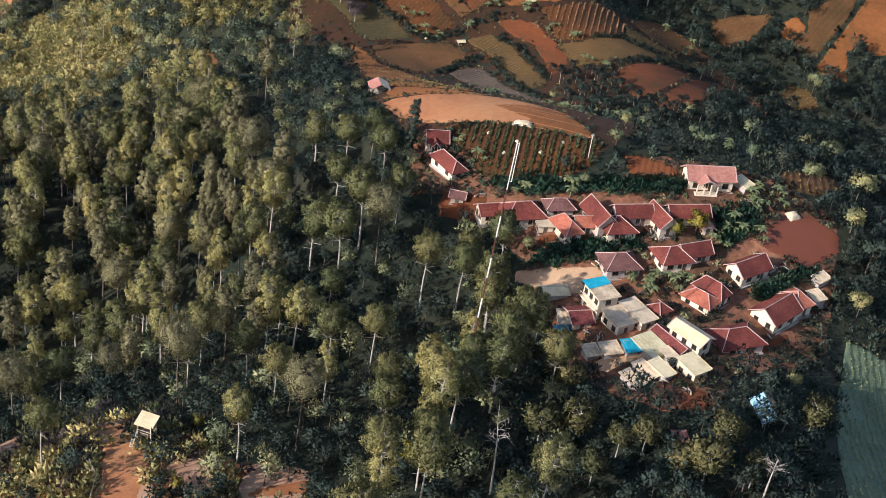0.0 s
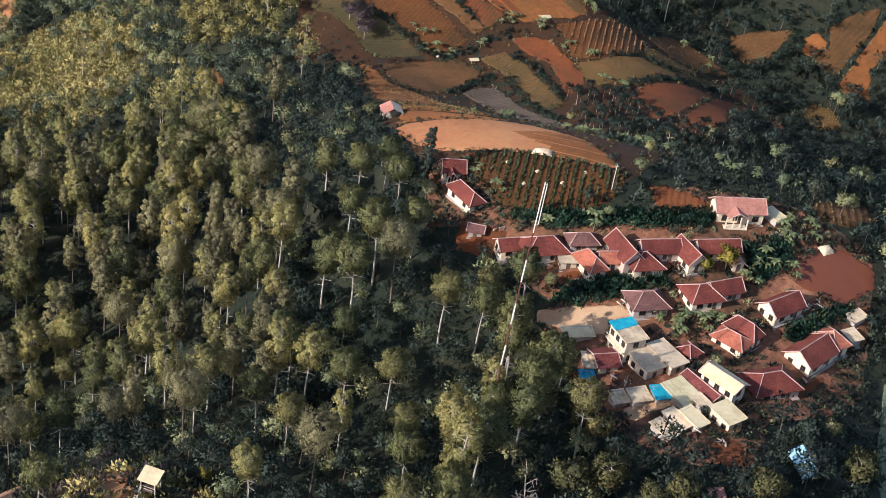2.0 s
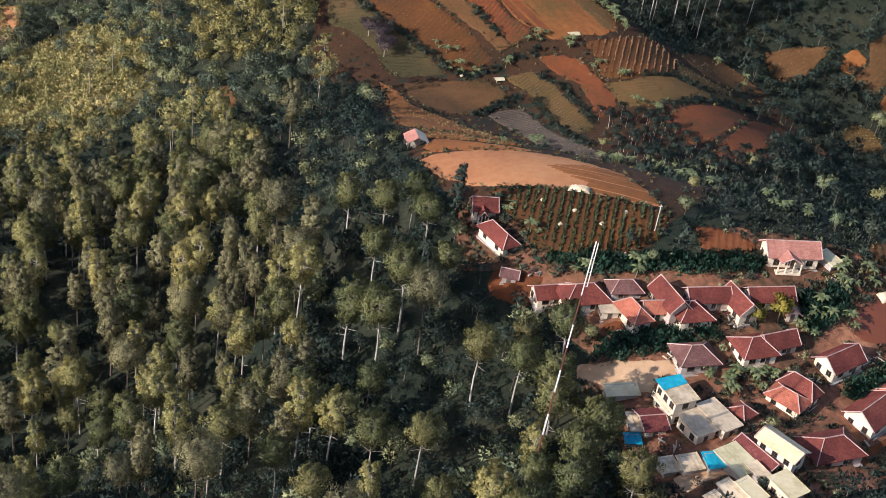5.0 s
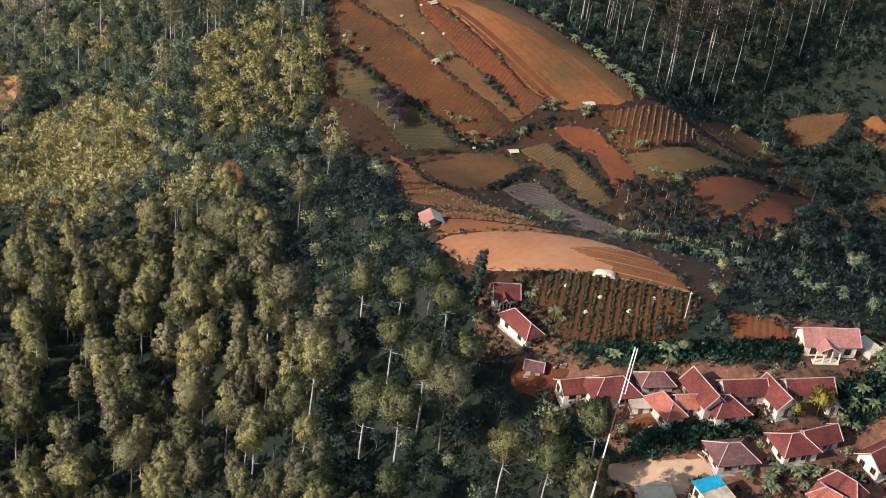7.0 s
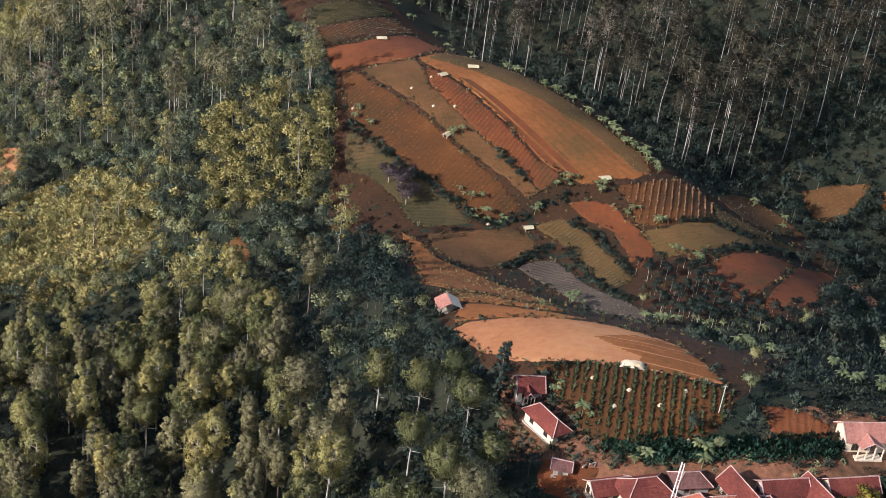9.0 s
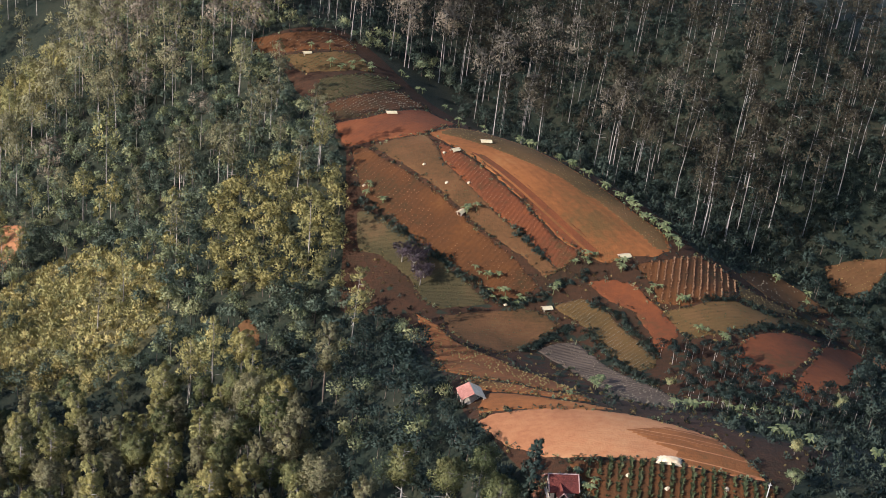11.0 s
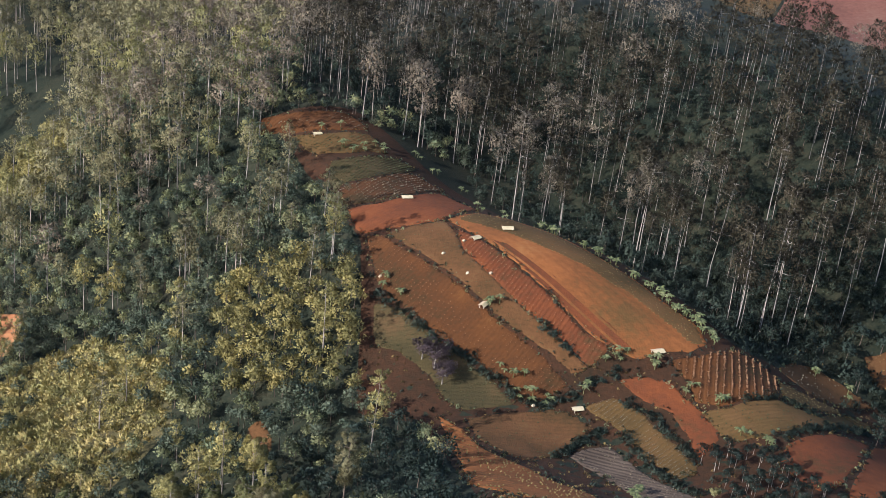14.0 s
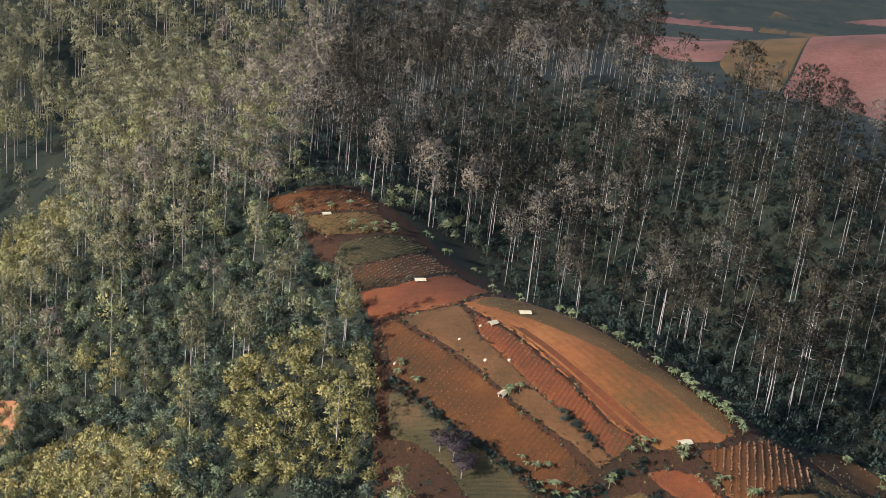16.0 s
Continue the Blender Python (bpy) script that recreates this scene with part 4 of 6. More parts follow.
def pine_share(x, y):
    """How much of the lattice bears a pine, in the western forest."""
    close = (x < -8 - 0.22 * (y - 200)) & (y < 374)
    p = np.where(close, 0.88, 0.36)
    p = np.where(close & (y < 235), 0.55, p)
    p = np.where(y < 205, 0.26, p)
    p = np.where(y > 374, 0.32, p)
    p = np.where(y > 530, 0.5, p)
    p = np.where(inside(DARK_WOOD, x, y), 0.05, p)
    p = np.where((x < -74) & (y > 346) & (y < 470), 0.22, p)
    p = np.where(inside(SHRUBS, x, y), 0.04, p)
    p = np.where(inside(UPPER_SHRUBS, x, y), 0.08, p)
    p = np.where(inside(SUNNY, x, y), 0.15, p)
    p = np.where((x + 1) ** 2 + (y - 290) ** 2 < 15**2, 0.0, p)
    return np.where(inside(CLEARING, x, y), 0.04, p)


field("ridge_ground", RIDGE, "bank", "brown and olive banks between the plots", 0, ridge=0.0, lift=0.05, plot=False)
field("village_ground", VILLAGE, "village_soil", "trodden reddish earth between the houses", 0, ridge=0.0, lift=0.05, plot=False)
field("clearing_ground", CLEARING, "weedy_soil", "weedy brown ground between the shrubs", 0, ridge=0.0, lift=0.05, plot=False)
PATHS = [[(-41.5, 187.5), (-38.0, 186.0), (-34.5, 177.6), (-31.5, 171.0), (-29.2, 166.7), (-25.3, 157.2), (-24.5, 150.0), (-36.0, 150.0), (-36.2, 159.2), (-36.4, 165.9), (-37.1, 171.9), (-39.8, 179.0)],
         [(-26.4, 169.2), (-20.1, 170.4), (-16.8, 161.5), (-22.2, 157.5), (-24.8, 162.6)],
         [(-13.6, 158.4), (-13.4, 168.5), (-9.4, 171.3), (-2.8, 169.2), (-2.8, 165.0), (-4.2, 159.3)],
         [(-64.0, 186.0), (-57.0, 192.0), (-52.5, 183.0), (-55.0, 176.5), (-62.0, 179.0)]]
for k, o in enumerate(PATHS):
    field("path_%d" % (k + 1), o, "path_soil", "pale trodden earth of a forest clearing", 0, ridge=0.0, lift=0.1, plot=False)


def on_path(x, y):
    return np.any([inside(o, x, y) for o in PATHS], 0)


# Single trees, built once each and then set out along the near slope and the edges.
def tree_thing(name, shapes, bark, leaf, label, category, group):
    wood, green = shapes
    t = empty(name, 0, 0, -500)
    mesh_object("trunk", wood[0], wood[1], M[bark], t, smooth=True)
    mesh_object("crown", green[0], green[1], M[leaf], t, normals=green[2])
    return tagged(t, label, category, group=group)


PINES = [tree_thing("pine_tree", pine(11 + k, h=19.5 + 1.3 * (k % 4), crown=(0.34, 0.40, 0.36, 0.56, 0.50, 0.60)[k], radius=(3.3, 2.9, 3.6, 2.6, 2.9, 2.5)[k], level=0, leaves=150, size=0.48, limbs=36, r=0.27, fill=(0.38, 0.38, 0.38, 0.34, 0.34, 0.34)[k], bare=6, up=0.8), ("pale_bark", "pale_bark", "brown_bark")[k % 3],
                    ("green_needles", "pine_needles", "brown_needles", "pine_needles", "green_needles", "brown_needles")[k], ("tall pine with a pale bare trunk and dark green crown" if k == 0 else "tall pine with a pale bare trunk and feathery olive crown", "tall pine with a pale bare trunk and feathery olive crown", "tall pine with a brownish thinning crown")[k % 3], "tree", "forest pines") for k in range(6)]
TREES = [tree_thing("broadleaf_tree", broadleaf(41 + k, h=(7.5, 6.0, 9.0)[k], radius=(2.7, 2.2, 3.0)[k], level=1, leaves=46, size=0.55, limbs=14), "brown_bark", ("broad_leaves", "broad_leaves", "dark_shaded_leaves")[k],
                    "rounded broadleaf tree with dense dark green leaves", "tree", "broadleaf trees") for k in range(3)]
OLIVE = [tree_thing("round_tree", broadleaf(51 + k, h=(11.0, 9.5)[k], radius=(3.4, 3.0)[k], level=1, leaves=46, size=0.6, limbs=24, base=0.35, r=0.2), "pale_bark", "shaded_olive_leaves", "round-crowned olive tree at the edge of the village", "tree", "village trees") for k in range(2)]
used_p, used_t, used_o = set(), set(), set()


def plant(kinds, used, k, x, y, rot, s):
    ob = kinds[k]
    m = pose(x, y, float(height(x, y)) - 0.1, 0, 0, rot) @ Matrix.Diagonal((s, s, s, 1))
    if k not in used:
        used.add(k)
        ob.matrix_basis = m
        return ob
    c = copy_thing(ob, m)
    c.matrix_basis = m
    return c


X, Y, g = scatter(3, -110, 120, 138, 430, 6.3)
near = seen_ground(X, Y, 4) & (zone(X, Y) == 1) & (X < pine_edge_x(Y)) & (g.random(len(X)) < pine_share(X, Y))
order = np.argsort(Y[near])[:290]
near_x, near_y = X[near][order], Y[near][order]
for x, y in zip(near_x, near_y):
    small = 0.86 if x < -8 - 0.22 * (y - 200) else 0.92
    plant(PINES, used_p, (int(g.integers(0, 3)) if x < -8 or g.random() < 0.35 else 0) + 3 * (g.random() < (0.85 if x < -8 - 0.22 * (y - 200) and y > 205 else 0.2)), x, y, g.uniform(0, 360), small * g.uniform(0.72, 1.12))
NEAR_LIMIT = float(near_y.max())

# The rest of the tall forest, too many to count.
far_pines = [pine(71 + k, h=18.5 + 1.2 * k, crown=(0.44, 0.58, 0.50, 0.64)[k], radius=(2.9, 2.5, 3.1, 2.6)[k], level=0, leaves=42, size=0.68, up=0.9, sides=3, segs=3, limbs=19, r=0.22, fill=0.38, bare=3, twigs=6) for k in range(4)]
distant_pines = [pine(81 + k, h=21.0 + 1.2 * k, crown=(0.36, 0.48, 0.42, 0.54)[k], radius=(3.6, 3.2, 4.0, 3.4)[k], level=0, leaves=38, size=0.85, up=0.8, sides=3, segs=2, limbs=12, r=0.18, fill=0.5, twigs=3) for k in range(4)]


def forest(name, x, y, seed, bark, leaf, label, shapes=far_pines, low=0.75, high=1.15):
    g = np.random.default_rng(seed)
    n = len(x)
    if not n:
        return None
    kinds, rot, sc = g.integers(0, len(shapes), n), g.uniform(0, 6.28, n), g.uniform(low, high, n)
    wood = spread_out(x, y, rot, sc, kinds, [s[0] for s in shapes])
    green = spread_out(x, y, rot, sc, kinds, [s[1] for s in shapes])
    tagged(mesh_object("trunks_of_" + name, wood[0], wood[1], M[bark], smooth=True), "pale slender trunks of " + label, "forest", kind="stuff")
    ob = mesh_object(name, green[0], green[1], M[leaf], normals=green[2])
    return tagged(ob, label, "forest", kind="stuff")


X, Y, g = scatter(4, -330, 230, 150, 960, 6.8)
z = zone(X, Y)
ok = seen_ground(X, Y) & (X < pine_edge_x(Y)) & ((z == 1) & ((Y > NEAR_LIMIT) | ~seen_ground(X, Y, 4)))
ok &= g.random(len(X)) < pine_share(X, Y)
brown = np.sin(X * 0.045 + 1.0) * np.sin(Y * 0.037) + 0.35 * g.normal(0, 1, len(X)) + (Y - 380) / 300 > 0.25
far = Y > 500
forest("pine_forest", X[ok & ~far & ~brown], Y[ok & ~far & ~brown], 5, "pale_bark", "pine_needles", "dense olive pine forest on the hillside", low=0.6)
forest("pine_forest", X[ok & ~far & brown], Y[ok & ~far & brown], 6, "pale_bark", "brown_needles", "greyish brown pine forest on the hillside", low=0.6)
dusky = g.random(len(X)) < np.clip((X + 150) / 110, 0, 1) * np.clip((Y - 480) / 60, 0, 1)
for k, (sel, leaf, words) in enumerate(((~brown & ~dusky, "pine_needles", "distant olive pine forest"), (brown & ~dusky, "brown_needles", "distant greyish brown pine forest"), (dusky, "hazed_mauve_needles", "distant pine forest with dusky brown needles greyed for haze"))):
    forest("pine_forest", X[ok & far & sel], Y[ok & far & sel], 7 + 2 * k, "pale_bark", leaf, words, distant_pines, 0.75, 1.3)
east_pines = [pine(95 + k, h=25.0 + 1.5 * k, crown=(0.34, 0.42, 0.38, 0.46)[k], radius=(3.8, 3.2, 4.2, 3.5)[k], level=0, leaves=58, size=0.66, up=0.7, sides=3, segs=3, limbs=16, r=0.17, fill=0.42, bare=3, twigs=5) for k in range(4)]
far_east_pines = [pine(105 + k, h=25.0 + 1.5 * k, crown=(0.40, 0.50, 0.45, 0.54)[k], radius=(4.0, 3.4, 4.4, 3.7)[k], level=0, leaves=44, size=0.78, up=0.7, sides=3, segs=2, limbs=13, r=0.13, fill=0.5, bare=2, twigs=3) for k in range(4)]
X, Y, g = scatter(6, -60, 230, 410, 930, 9.4)
z = zone(X, Y)
far = Y > 500
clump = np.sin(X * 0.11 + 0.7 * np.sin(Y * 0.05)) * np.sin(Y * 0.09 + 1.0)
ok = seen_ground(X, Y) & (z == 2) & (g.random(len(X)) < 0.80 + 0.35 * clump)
# Fewer light needles towards the lower east, to imitate its shade.
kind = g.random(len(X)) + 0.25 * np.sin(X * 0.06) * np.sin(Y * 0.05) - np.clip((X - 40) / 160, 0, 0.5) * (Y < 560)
for k, (lo, hi, leaf, words) in enumerate(((-9, 0.8, "shaded_grey_needles", "dark grey-green pine forest with pale bare trunks"), (0.8, 9, "hazed_mauve_needles", "brownish pines with pale bare trunks"))):
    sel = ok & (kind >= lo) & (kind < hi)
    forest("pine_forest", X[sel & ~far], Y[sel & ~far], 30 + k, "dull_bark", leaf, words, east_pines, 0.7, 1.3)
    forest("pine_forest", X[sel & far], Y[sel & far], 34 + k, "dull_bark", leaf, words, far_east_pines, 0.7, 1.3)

# Undergrowth below the pines.
low_trees = [broadleaf(91 + k, h=(5.5, 4.2, 7.0)[k], radius=(2.2, 1.9, 2.5)[k], level=0, leaves=36, size=0.68, sides=3, segs=1, limbs=6, twigs=2) for k in range(3)]
X, Y, g = scatter(14, -330, 190, 150, 660, 4.5)
z = zone(X, Y)
want = np.where(z == 3, np.where((X > 84) & (Y > 255), 0.6, 0.85), 0.62)
want = np.where((z == 1) & (Y > 374), 1.0, want)
want = np.where((z == 1) & (X < -8 - 0.22 * (Y - 200)) & (Y < 374) & (Y > 205), 0.3, want)
want = np.where((z == 1) & ((Y < 238) | ((Y < 374) & (X >= -8 - 0.22 * (Y - 200)))), 1.0, want)
want = np.where(inside(DARK_WOOD, X, Y), 1.0, want)
want = np.where(inside(SHRUBS, X, Y) | inside(CLEARING, X, Y), 0.12, want)
ok = seen_ground(X, Y) & ((z == 1) | (z == 3)) & (g.random(len(X)) < want)
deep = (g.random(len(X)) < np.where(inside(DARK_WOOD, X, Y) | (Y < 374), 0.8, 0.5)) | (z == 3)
# Sunlit patches: the brighter yellow leaf colour carries the light.
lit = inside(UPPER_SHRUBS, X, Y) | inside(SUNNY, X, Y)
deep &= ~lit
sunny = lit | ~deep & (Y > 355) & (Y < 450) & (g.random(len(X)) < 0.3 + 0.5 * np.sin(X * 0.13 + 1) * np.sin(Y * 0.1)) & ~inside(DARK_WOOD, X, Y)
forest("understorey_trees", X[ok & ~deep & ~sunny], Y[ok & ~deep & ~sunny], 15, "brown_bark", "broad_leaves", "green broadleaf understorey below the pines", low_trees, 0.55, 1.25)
forest("understorey_trees", X[ok & sunny], Y[ok & sunny], 19, "brown_bark", "yellow_shrub", "understorey below the pines with yellow-green leaves that carry the sunlight", low_trees, 0.7, 1.4)
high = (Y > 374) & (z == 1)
forest("understorey_trees", X[ok & deep & ~high], Y[ok & deep & ~high], 18, "brown_bark", "dark_shaded_leaves", "broadleaf understorey below the pines with dark green leaves, shade included", low_trees, 0.5, 1.2)
forest("understorey_trees", X[ok & deep & high], Y[ok & deep & high], 21, "brown_bark", "lit_teal_leaves", "broadleaf understorey on the upper slope with bluish green leaves coloured as lit", low_trees, 0.65, 1.35)
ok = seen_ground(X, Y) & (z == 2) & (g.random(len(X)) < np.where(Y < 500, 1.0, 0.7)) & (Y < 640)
forest("understorey_trees", X[ok], Y[ok], 16, "brown_bark", "dark_shaded_leaves", "bushes below the pines across the valley with leaves darkened for shade", low_trees, 0.5, 1.1)

bushes = [bush(120 + k, (1.2, 1.5, 1.0)[k], (0.8, 1.1, 0.7)[k]) for k in range(3)]


def bush_stuff(name, x, y, seed, leaf, label, low=0.5, high=1.3):
    g = np.random.default_rng(seed)
    n = len(x)
    v, f, nn = spread_out(x, y, g.uniform(0, 6.28, n), g.uniform(low, high, n), g.integers(0, 3, n), bushes)
    return tagged(mesh_object(name, v, f, M[leaf], normals=nn), label, "bushes", kind="stuff")


X, Y, g = scatter(24, -210, 190, 150, 600, 3.2)
z = zone(X, Y)
west = seen_ground(X, Y) & (z == 1)
shrub = west & inside(SHRUBS, X, Y)
field("shrub_slope", SHRUBS, "dry_slope", "dry yellowish slope below the shrubs", 0, ridge=0.0, lift=0.05, plot=False)
SX, SY, sg = scatter(23, -160, -60, 360, 480, 2.2)
on = inside(SHRUBS, SX, SY) & seen_ground(SX, SY)
tone = sg.random(len(SX)) + 0.3 * np.sin(SX * 0.2) * np.sin(SY * 0.17)
bush_stuff("bushes", SX[on & (tone < 0.55)], SY[on & (tone < 0.55)], 28, "yellow_shrub", "sunlit yellowish shrubs on the open slope", 0.7, 1.7)
bush_stuff("bushes", SX[on & (tone >= 0.55)], SY[on & (tone >= 0.55)], 42, "pine_needles", "olive shrubs on the open slope", 0.8, 1.9)
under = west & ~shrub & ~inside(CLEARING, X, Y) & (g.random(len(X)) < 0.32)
bush_stuff("bushes", X[under], Y[under], 25, "dark_shaded_leaves", "low dark green bushes on the forest floor, shade put into the colour")
CX, CY, cg = scatter(43, -70, 2, 134, 192, 1.75)
on = inside(CLEARING, CX, CY) & seen_ground(CX, CY) & ~on_path(CX, CY)
tone = cg.random(len(CX)) + 0.35 * np.sin(CX * 0.31 + 1) * np.sin(CY * 0.27)
for k, (lo, hi, leaf, words) in enumerate(((-1, 0.34, "yellow_shrub", "rounded yellowish shrubs round a bare clearing"), (0.34, 0.62, "pine_needles", "rounded olive shrubs round a bare clearing"), (0.62, 0.76, "mauve_leaves", "brownish shrubs round a bare clearing"), (0.76, 0.86, "dark_shaded_leaves", "dark green shrubs round a bare clearing"))):
    sel = on & (tone >= lo) & (tone < hi)
    bush_stuff("shrubs", CX[sel], CY[sel], 44 + k, leaf, words, 0.6, 2.0)
rest = seen_ground(X, Y) & (z != 1) & ~in_fields(X, Y) & ~inside(VILLAGE, X, Y) & (Y < 470)
ridge_side = inside(RIDGE, X, Y)
some = rest & (g.random(len(X)) < np.where(inside(THICKET, X, Y), 0.6, np.where(ridge_side, 0.3, 0.8)))
bush_stuff("bushes", X[some & ridge_side], Y[some & ridge_side], 26, "dark_shaded_leaves", "dark bushes along the banks and plot edges", 0.3, 0.9)
# Dark leaf colour makes up for shade that the sun does not cast here.
bush_stuff("bushes", X[some & ~ridge_side], Y[some & ~ridge_side], 49, "dark_shaded_leaves", "dense bushes on the valley sides, darkened in colour for shade", 0.8, 1.8)
weeds = rest & ~some & (g.random(len(X)) < 0.7)
bush_stuff("weeds", X[weeds], Y[weeds], 27, "dry_grass", "dry yellowish grass and weeds on the banks", 0.2, 0.5)


# Dark hedge banks between the plots, and the grove of thin trees below them.
BANKS = [[(15.0, 384.0), (22.9, 385.8), (30.1, 390.7), (37.3, 392.1), (37.8, 396.2)],
         [(37.6, 384.6), (43.4, 378.9), (48.0, 370.8), (52.5, 359.8)],
         [(37.3, 372.1), (41.5, 361.5), (46.3, 349.8), (50.5, 344.8)],
         [(73.1, 367.7), (80.1, 373.2), (90.0, 381.2), (104.7, 395.2)],
         [(7.9, 394.0), (12.9, 385.6), (18.5, 383.8)],
         [(18.8, 410.6), (23.2, 404.1), (27.5, 398.8)],
         [(-24.7, 425.7), (-17.4, 418.3), (-9.4, 408.5), (-0.3, 400.2), (7.2, 392.0)],
         [(19.3, 361.9), (27.7, 371.7), (33.4, 374.7)],
         [(67.4, 382.5), (77.2, 386.3), (86.3, 385.0)]]
bx, by = [], []
g = np.random.default_rng(71)
for line in BANKS:
    for (x0, y0), (x1, y1) in zip(line, line[1:]):
        n = int(3.2 * math.dist((x0, y0), (x1, y1)))
        t = g.random(n)
        bx.append(x0 + (x1 - x0) * t + g.normal(0, 0.75, n))
        by.append(y0 + (y1 - y0) * t + g.normal(0, 0.75, n))
bx, by = np.concatenate(bx), np.concatenate(by)
bush_stuff("bushes", bx, by, 72, "dark_shaded_leaves", "dark green hedge banks between the plots", 0.35, 0.9)
thin_trees = [broadleaf(131 + k, h=(9.0, 7.5, 10.0)[k], radius=(2.0, 1.7, 2.3)[k], level=0, leaves=40, size=0.6, sides=3, segs=2, limbs=8, twigs=4, base=0.45, r=0.13) for k in range(3)]
X, Y, g = scatter(73, 40, 130, 280, 380, 3.4)
on = inside(GROVE, X, Y) & ~in_fields(X, Y)
forest("grove", X[on], Y[on], 74, "pale_bark", "dark_shaded_leaves", "grove of thin dark trees with pale trunks below the plots", thin_trees, 0.4, 0.72)

# Weeds, stubble and small bushes along the edges of the plots.
tufts = [bush(140 + k, (1.0, 1.2, 0.8)[k], (0.9, 1.2, 0.8)[k], 1, 16, 0.7) for k in range(3)]


def along_outline(o, gap, g):
    """Places along an outline, a little off it."""
    o = np.array(o)
    nxt = np.roll(o, -1, 0)
    out = []
    for a, b in zip(o, nxt):
        n = max(1, int(np.linalg.norm(b - a) / gap))
        t = g.random(n)[:, None]
        out.append(a + (b - a) * t + g.normal(0, 0.5, (n, 2)))
    return np.concatenate(out)


def edge_stuff(name, gap, leaf, label, seed, low, high, share):
    g = np.random.default_rng(seed)
    p = np.concatenate([along_outline(o, gap, g) for o in FIELDS if 250 < np.mean(np.array(o)[:, 1]) < 560])
    p = p[g.random(len(p)) < share + 0.4 * np.sin(p[:, 0] * 0.2) * np.sin(p[:, 1] * 0.16)]
    n = len(p)
    v, f, nn = spread_out(p[:, 0], p[:, 1], g.uniform(0, 6.28, n), g.uniform(low, high, n), g.integers(0, 3, n), tufts)
    tagged(mesh_object(name, v, f, M[leaf], normals=nn), label, "weeds", kind="stuff")


# These dark weeds also stand in for the shadows of the banks.
edge_stuff("bushes", 0.7, "dark_shaded_leaves", "dark weeds and low hedges along the plots, partly in place of bank shadows", 61, 0.22, 0.55, 0.7)
edge_stuff("weeds", 1.6, "dry_grass", "dry straw-coloured weeds along the plots", 62, 0.2, 0.5, 0.45)
edge_stuff("weeds", 2.2, "broad_leaves", "green weeds along the plots", 63, 0.25, 0.7, 0.35)

# ---- the village ----
def box(bm, x0, x1, y0, y1, z0, z1):
    v = [bm.verts.new(p) for p in ((x0, y0, z0), (x1, y0, z0), (x1, y1, z0), (x0, y1, z0), (x0, y0, z1), (x1, y0, z1), (x1, y1, z1), (x0, y1, z1))]
    for f in ((3, 2, 1, 0), (4, 5, 6, 7), (0, 1, 5, 4), (1, 2, 6, 5), (2, 3, 7, 6), (3, 0, 4, 7)):
        bm.faces.new([v[i] for i in f])
    return v


def boxes(*rows):
    bm = bmesh.new()
    for r in rows:
        box(bm, *r)
    return bm


def bar(bm, p, q, w=0.09):
    """A square bar from p to q."""
    p, q = Vector(p), Vector(q)
    d = (q - p).normalized()
    n = d.cross(Vector((0.13, 0.21, 0.97))).normalized() * w
    b = d.cross(n).normalized() * w
    a = [bm.verts.new(p + s * n + t * b) for s, t in ((-1, -1), (1, -1), (1, 1), (-1, 1))]
    c = [bm.verts.new(q + s * n + t * b) for s, t in ((-1, -1), (1, -1), (1, 1), (-1, 1))]
    bm.faces.new(a[::-1])
    bm.faces.new(c)
    for i in range(4):
        bm.faces.new([a[i], a[(i + 1) % 4], c[(i + 1) % 4], c[i]])


def slab(bm, pts, thick=0.14):
    """A sloping roof plane with thickness, from its corners in order."""
    top = [bm.verts.new(p) for p in pts]
    low = [bm.verts.new((p[0], p[1], p[2] - thick)) for p in pts]
    bm.faces.new(top)
    bm.faces.new(low[::-1])
    n = len(pts)
    for i in range(n):
        bm.faces.new([top[(i + 1) % n], top[i], low[i], low[(i + 1) % n]])


def roof_planes(w, d, wall, rise, kind, axis, eave=0.55):
    """Corners of the roof's planes and its ridge and hip lines, for a w by d plan."""
    a, b = (w / 2 + eave, d / 2 + eave) if axis == "x" else (d / 2 + eave, w / 2 + eave)
    z0, z1 = wall - 0.15, wall + rise
    k = a - (b * 0.9 if kind == "hip" else 0.0)
    k = max(k, 0.25)
    p = [(-a, -b, z0), (a, -b, z0), (a, b, z0), (-a, b, z0), (-k, 0, z1), (k, 0, z1)]
    turn = (lambda q: q) if axis == "x" else (lambda q: (-q[1], q[0], q[2]))
    p = [turn(q) for q in p]
    planes = [[p[0], p[1], p[5], p[4]], [p[2], p[3], p[4], p[5]]]
    lines = [(p[4], p[5])]
    if kind == "hip":
        planes += [[p[1], p[2], p[5]], [p[3], p[0], p[4]]]
        lines += [(p[0], p[4]), (p[3], p[4]), (p[1], p[5]), (p[2], p[5])]
    else:
        lines += [(p[0], p[4]), (p[3], p[4]), (p[1], p[5]), (p[2], p[5])]
    return planes, lines, p


ROOFS = {"red": ("roof_red", "dark red tiled"), "orange": ("roof_orange", "orange-red tiled"), "pink": ("roof_pink", "faded red tiled"), "brown": ("roof_brown", "weathered brown tiled"), "darkred": ("roof_dark", "maroon sheet"),
         "cream": ("cream_sheet", "cream sheet"), "grey": ("grey_roof", "grey flat"), "white": ("sheet", "pale sheet"), "sheet": ("sheet", "weathered white sheet"), "blue": ("blue_sheet", "bright blue sheet"), "yellow": ("yellow_sheet", "yellowish sheet"), "hut": ("roof_brown", "rusty sheet")}


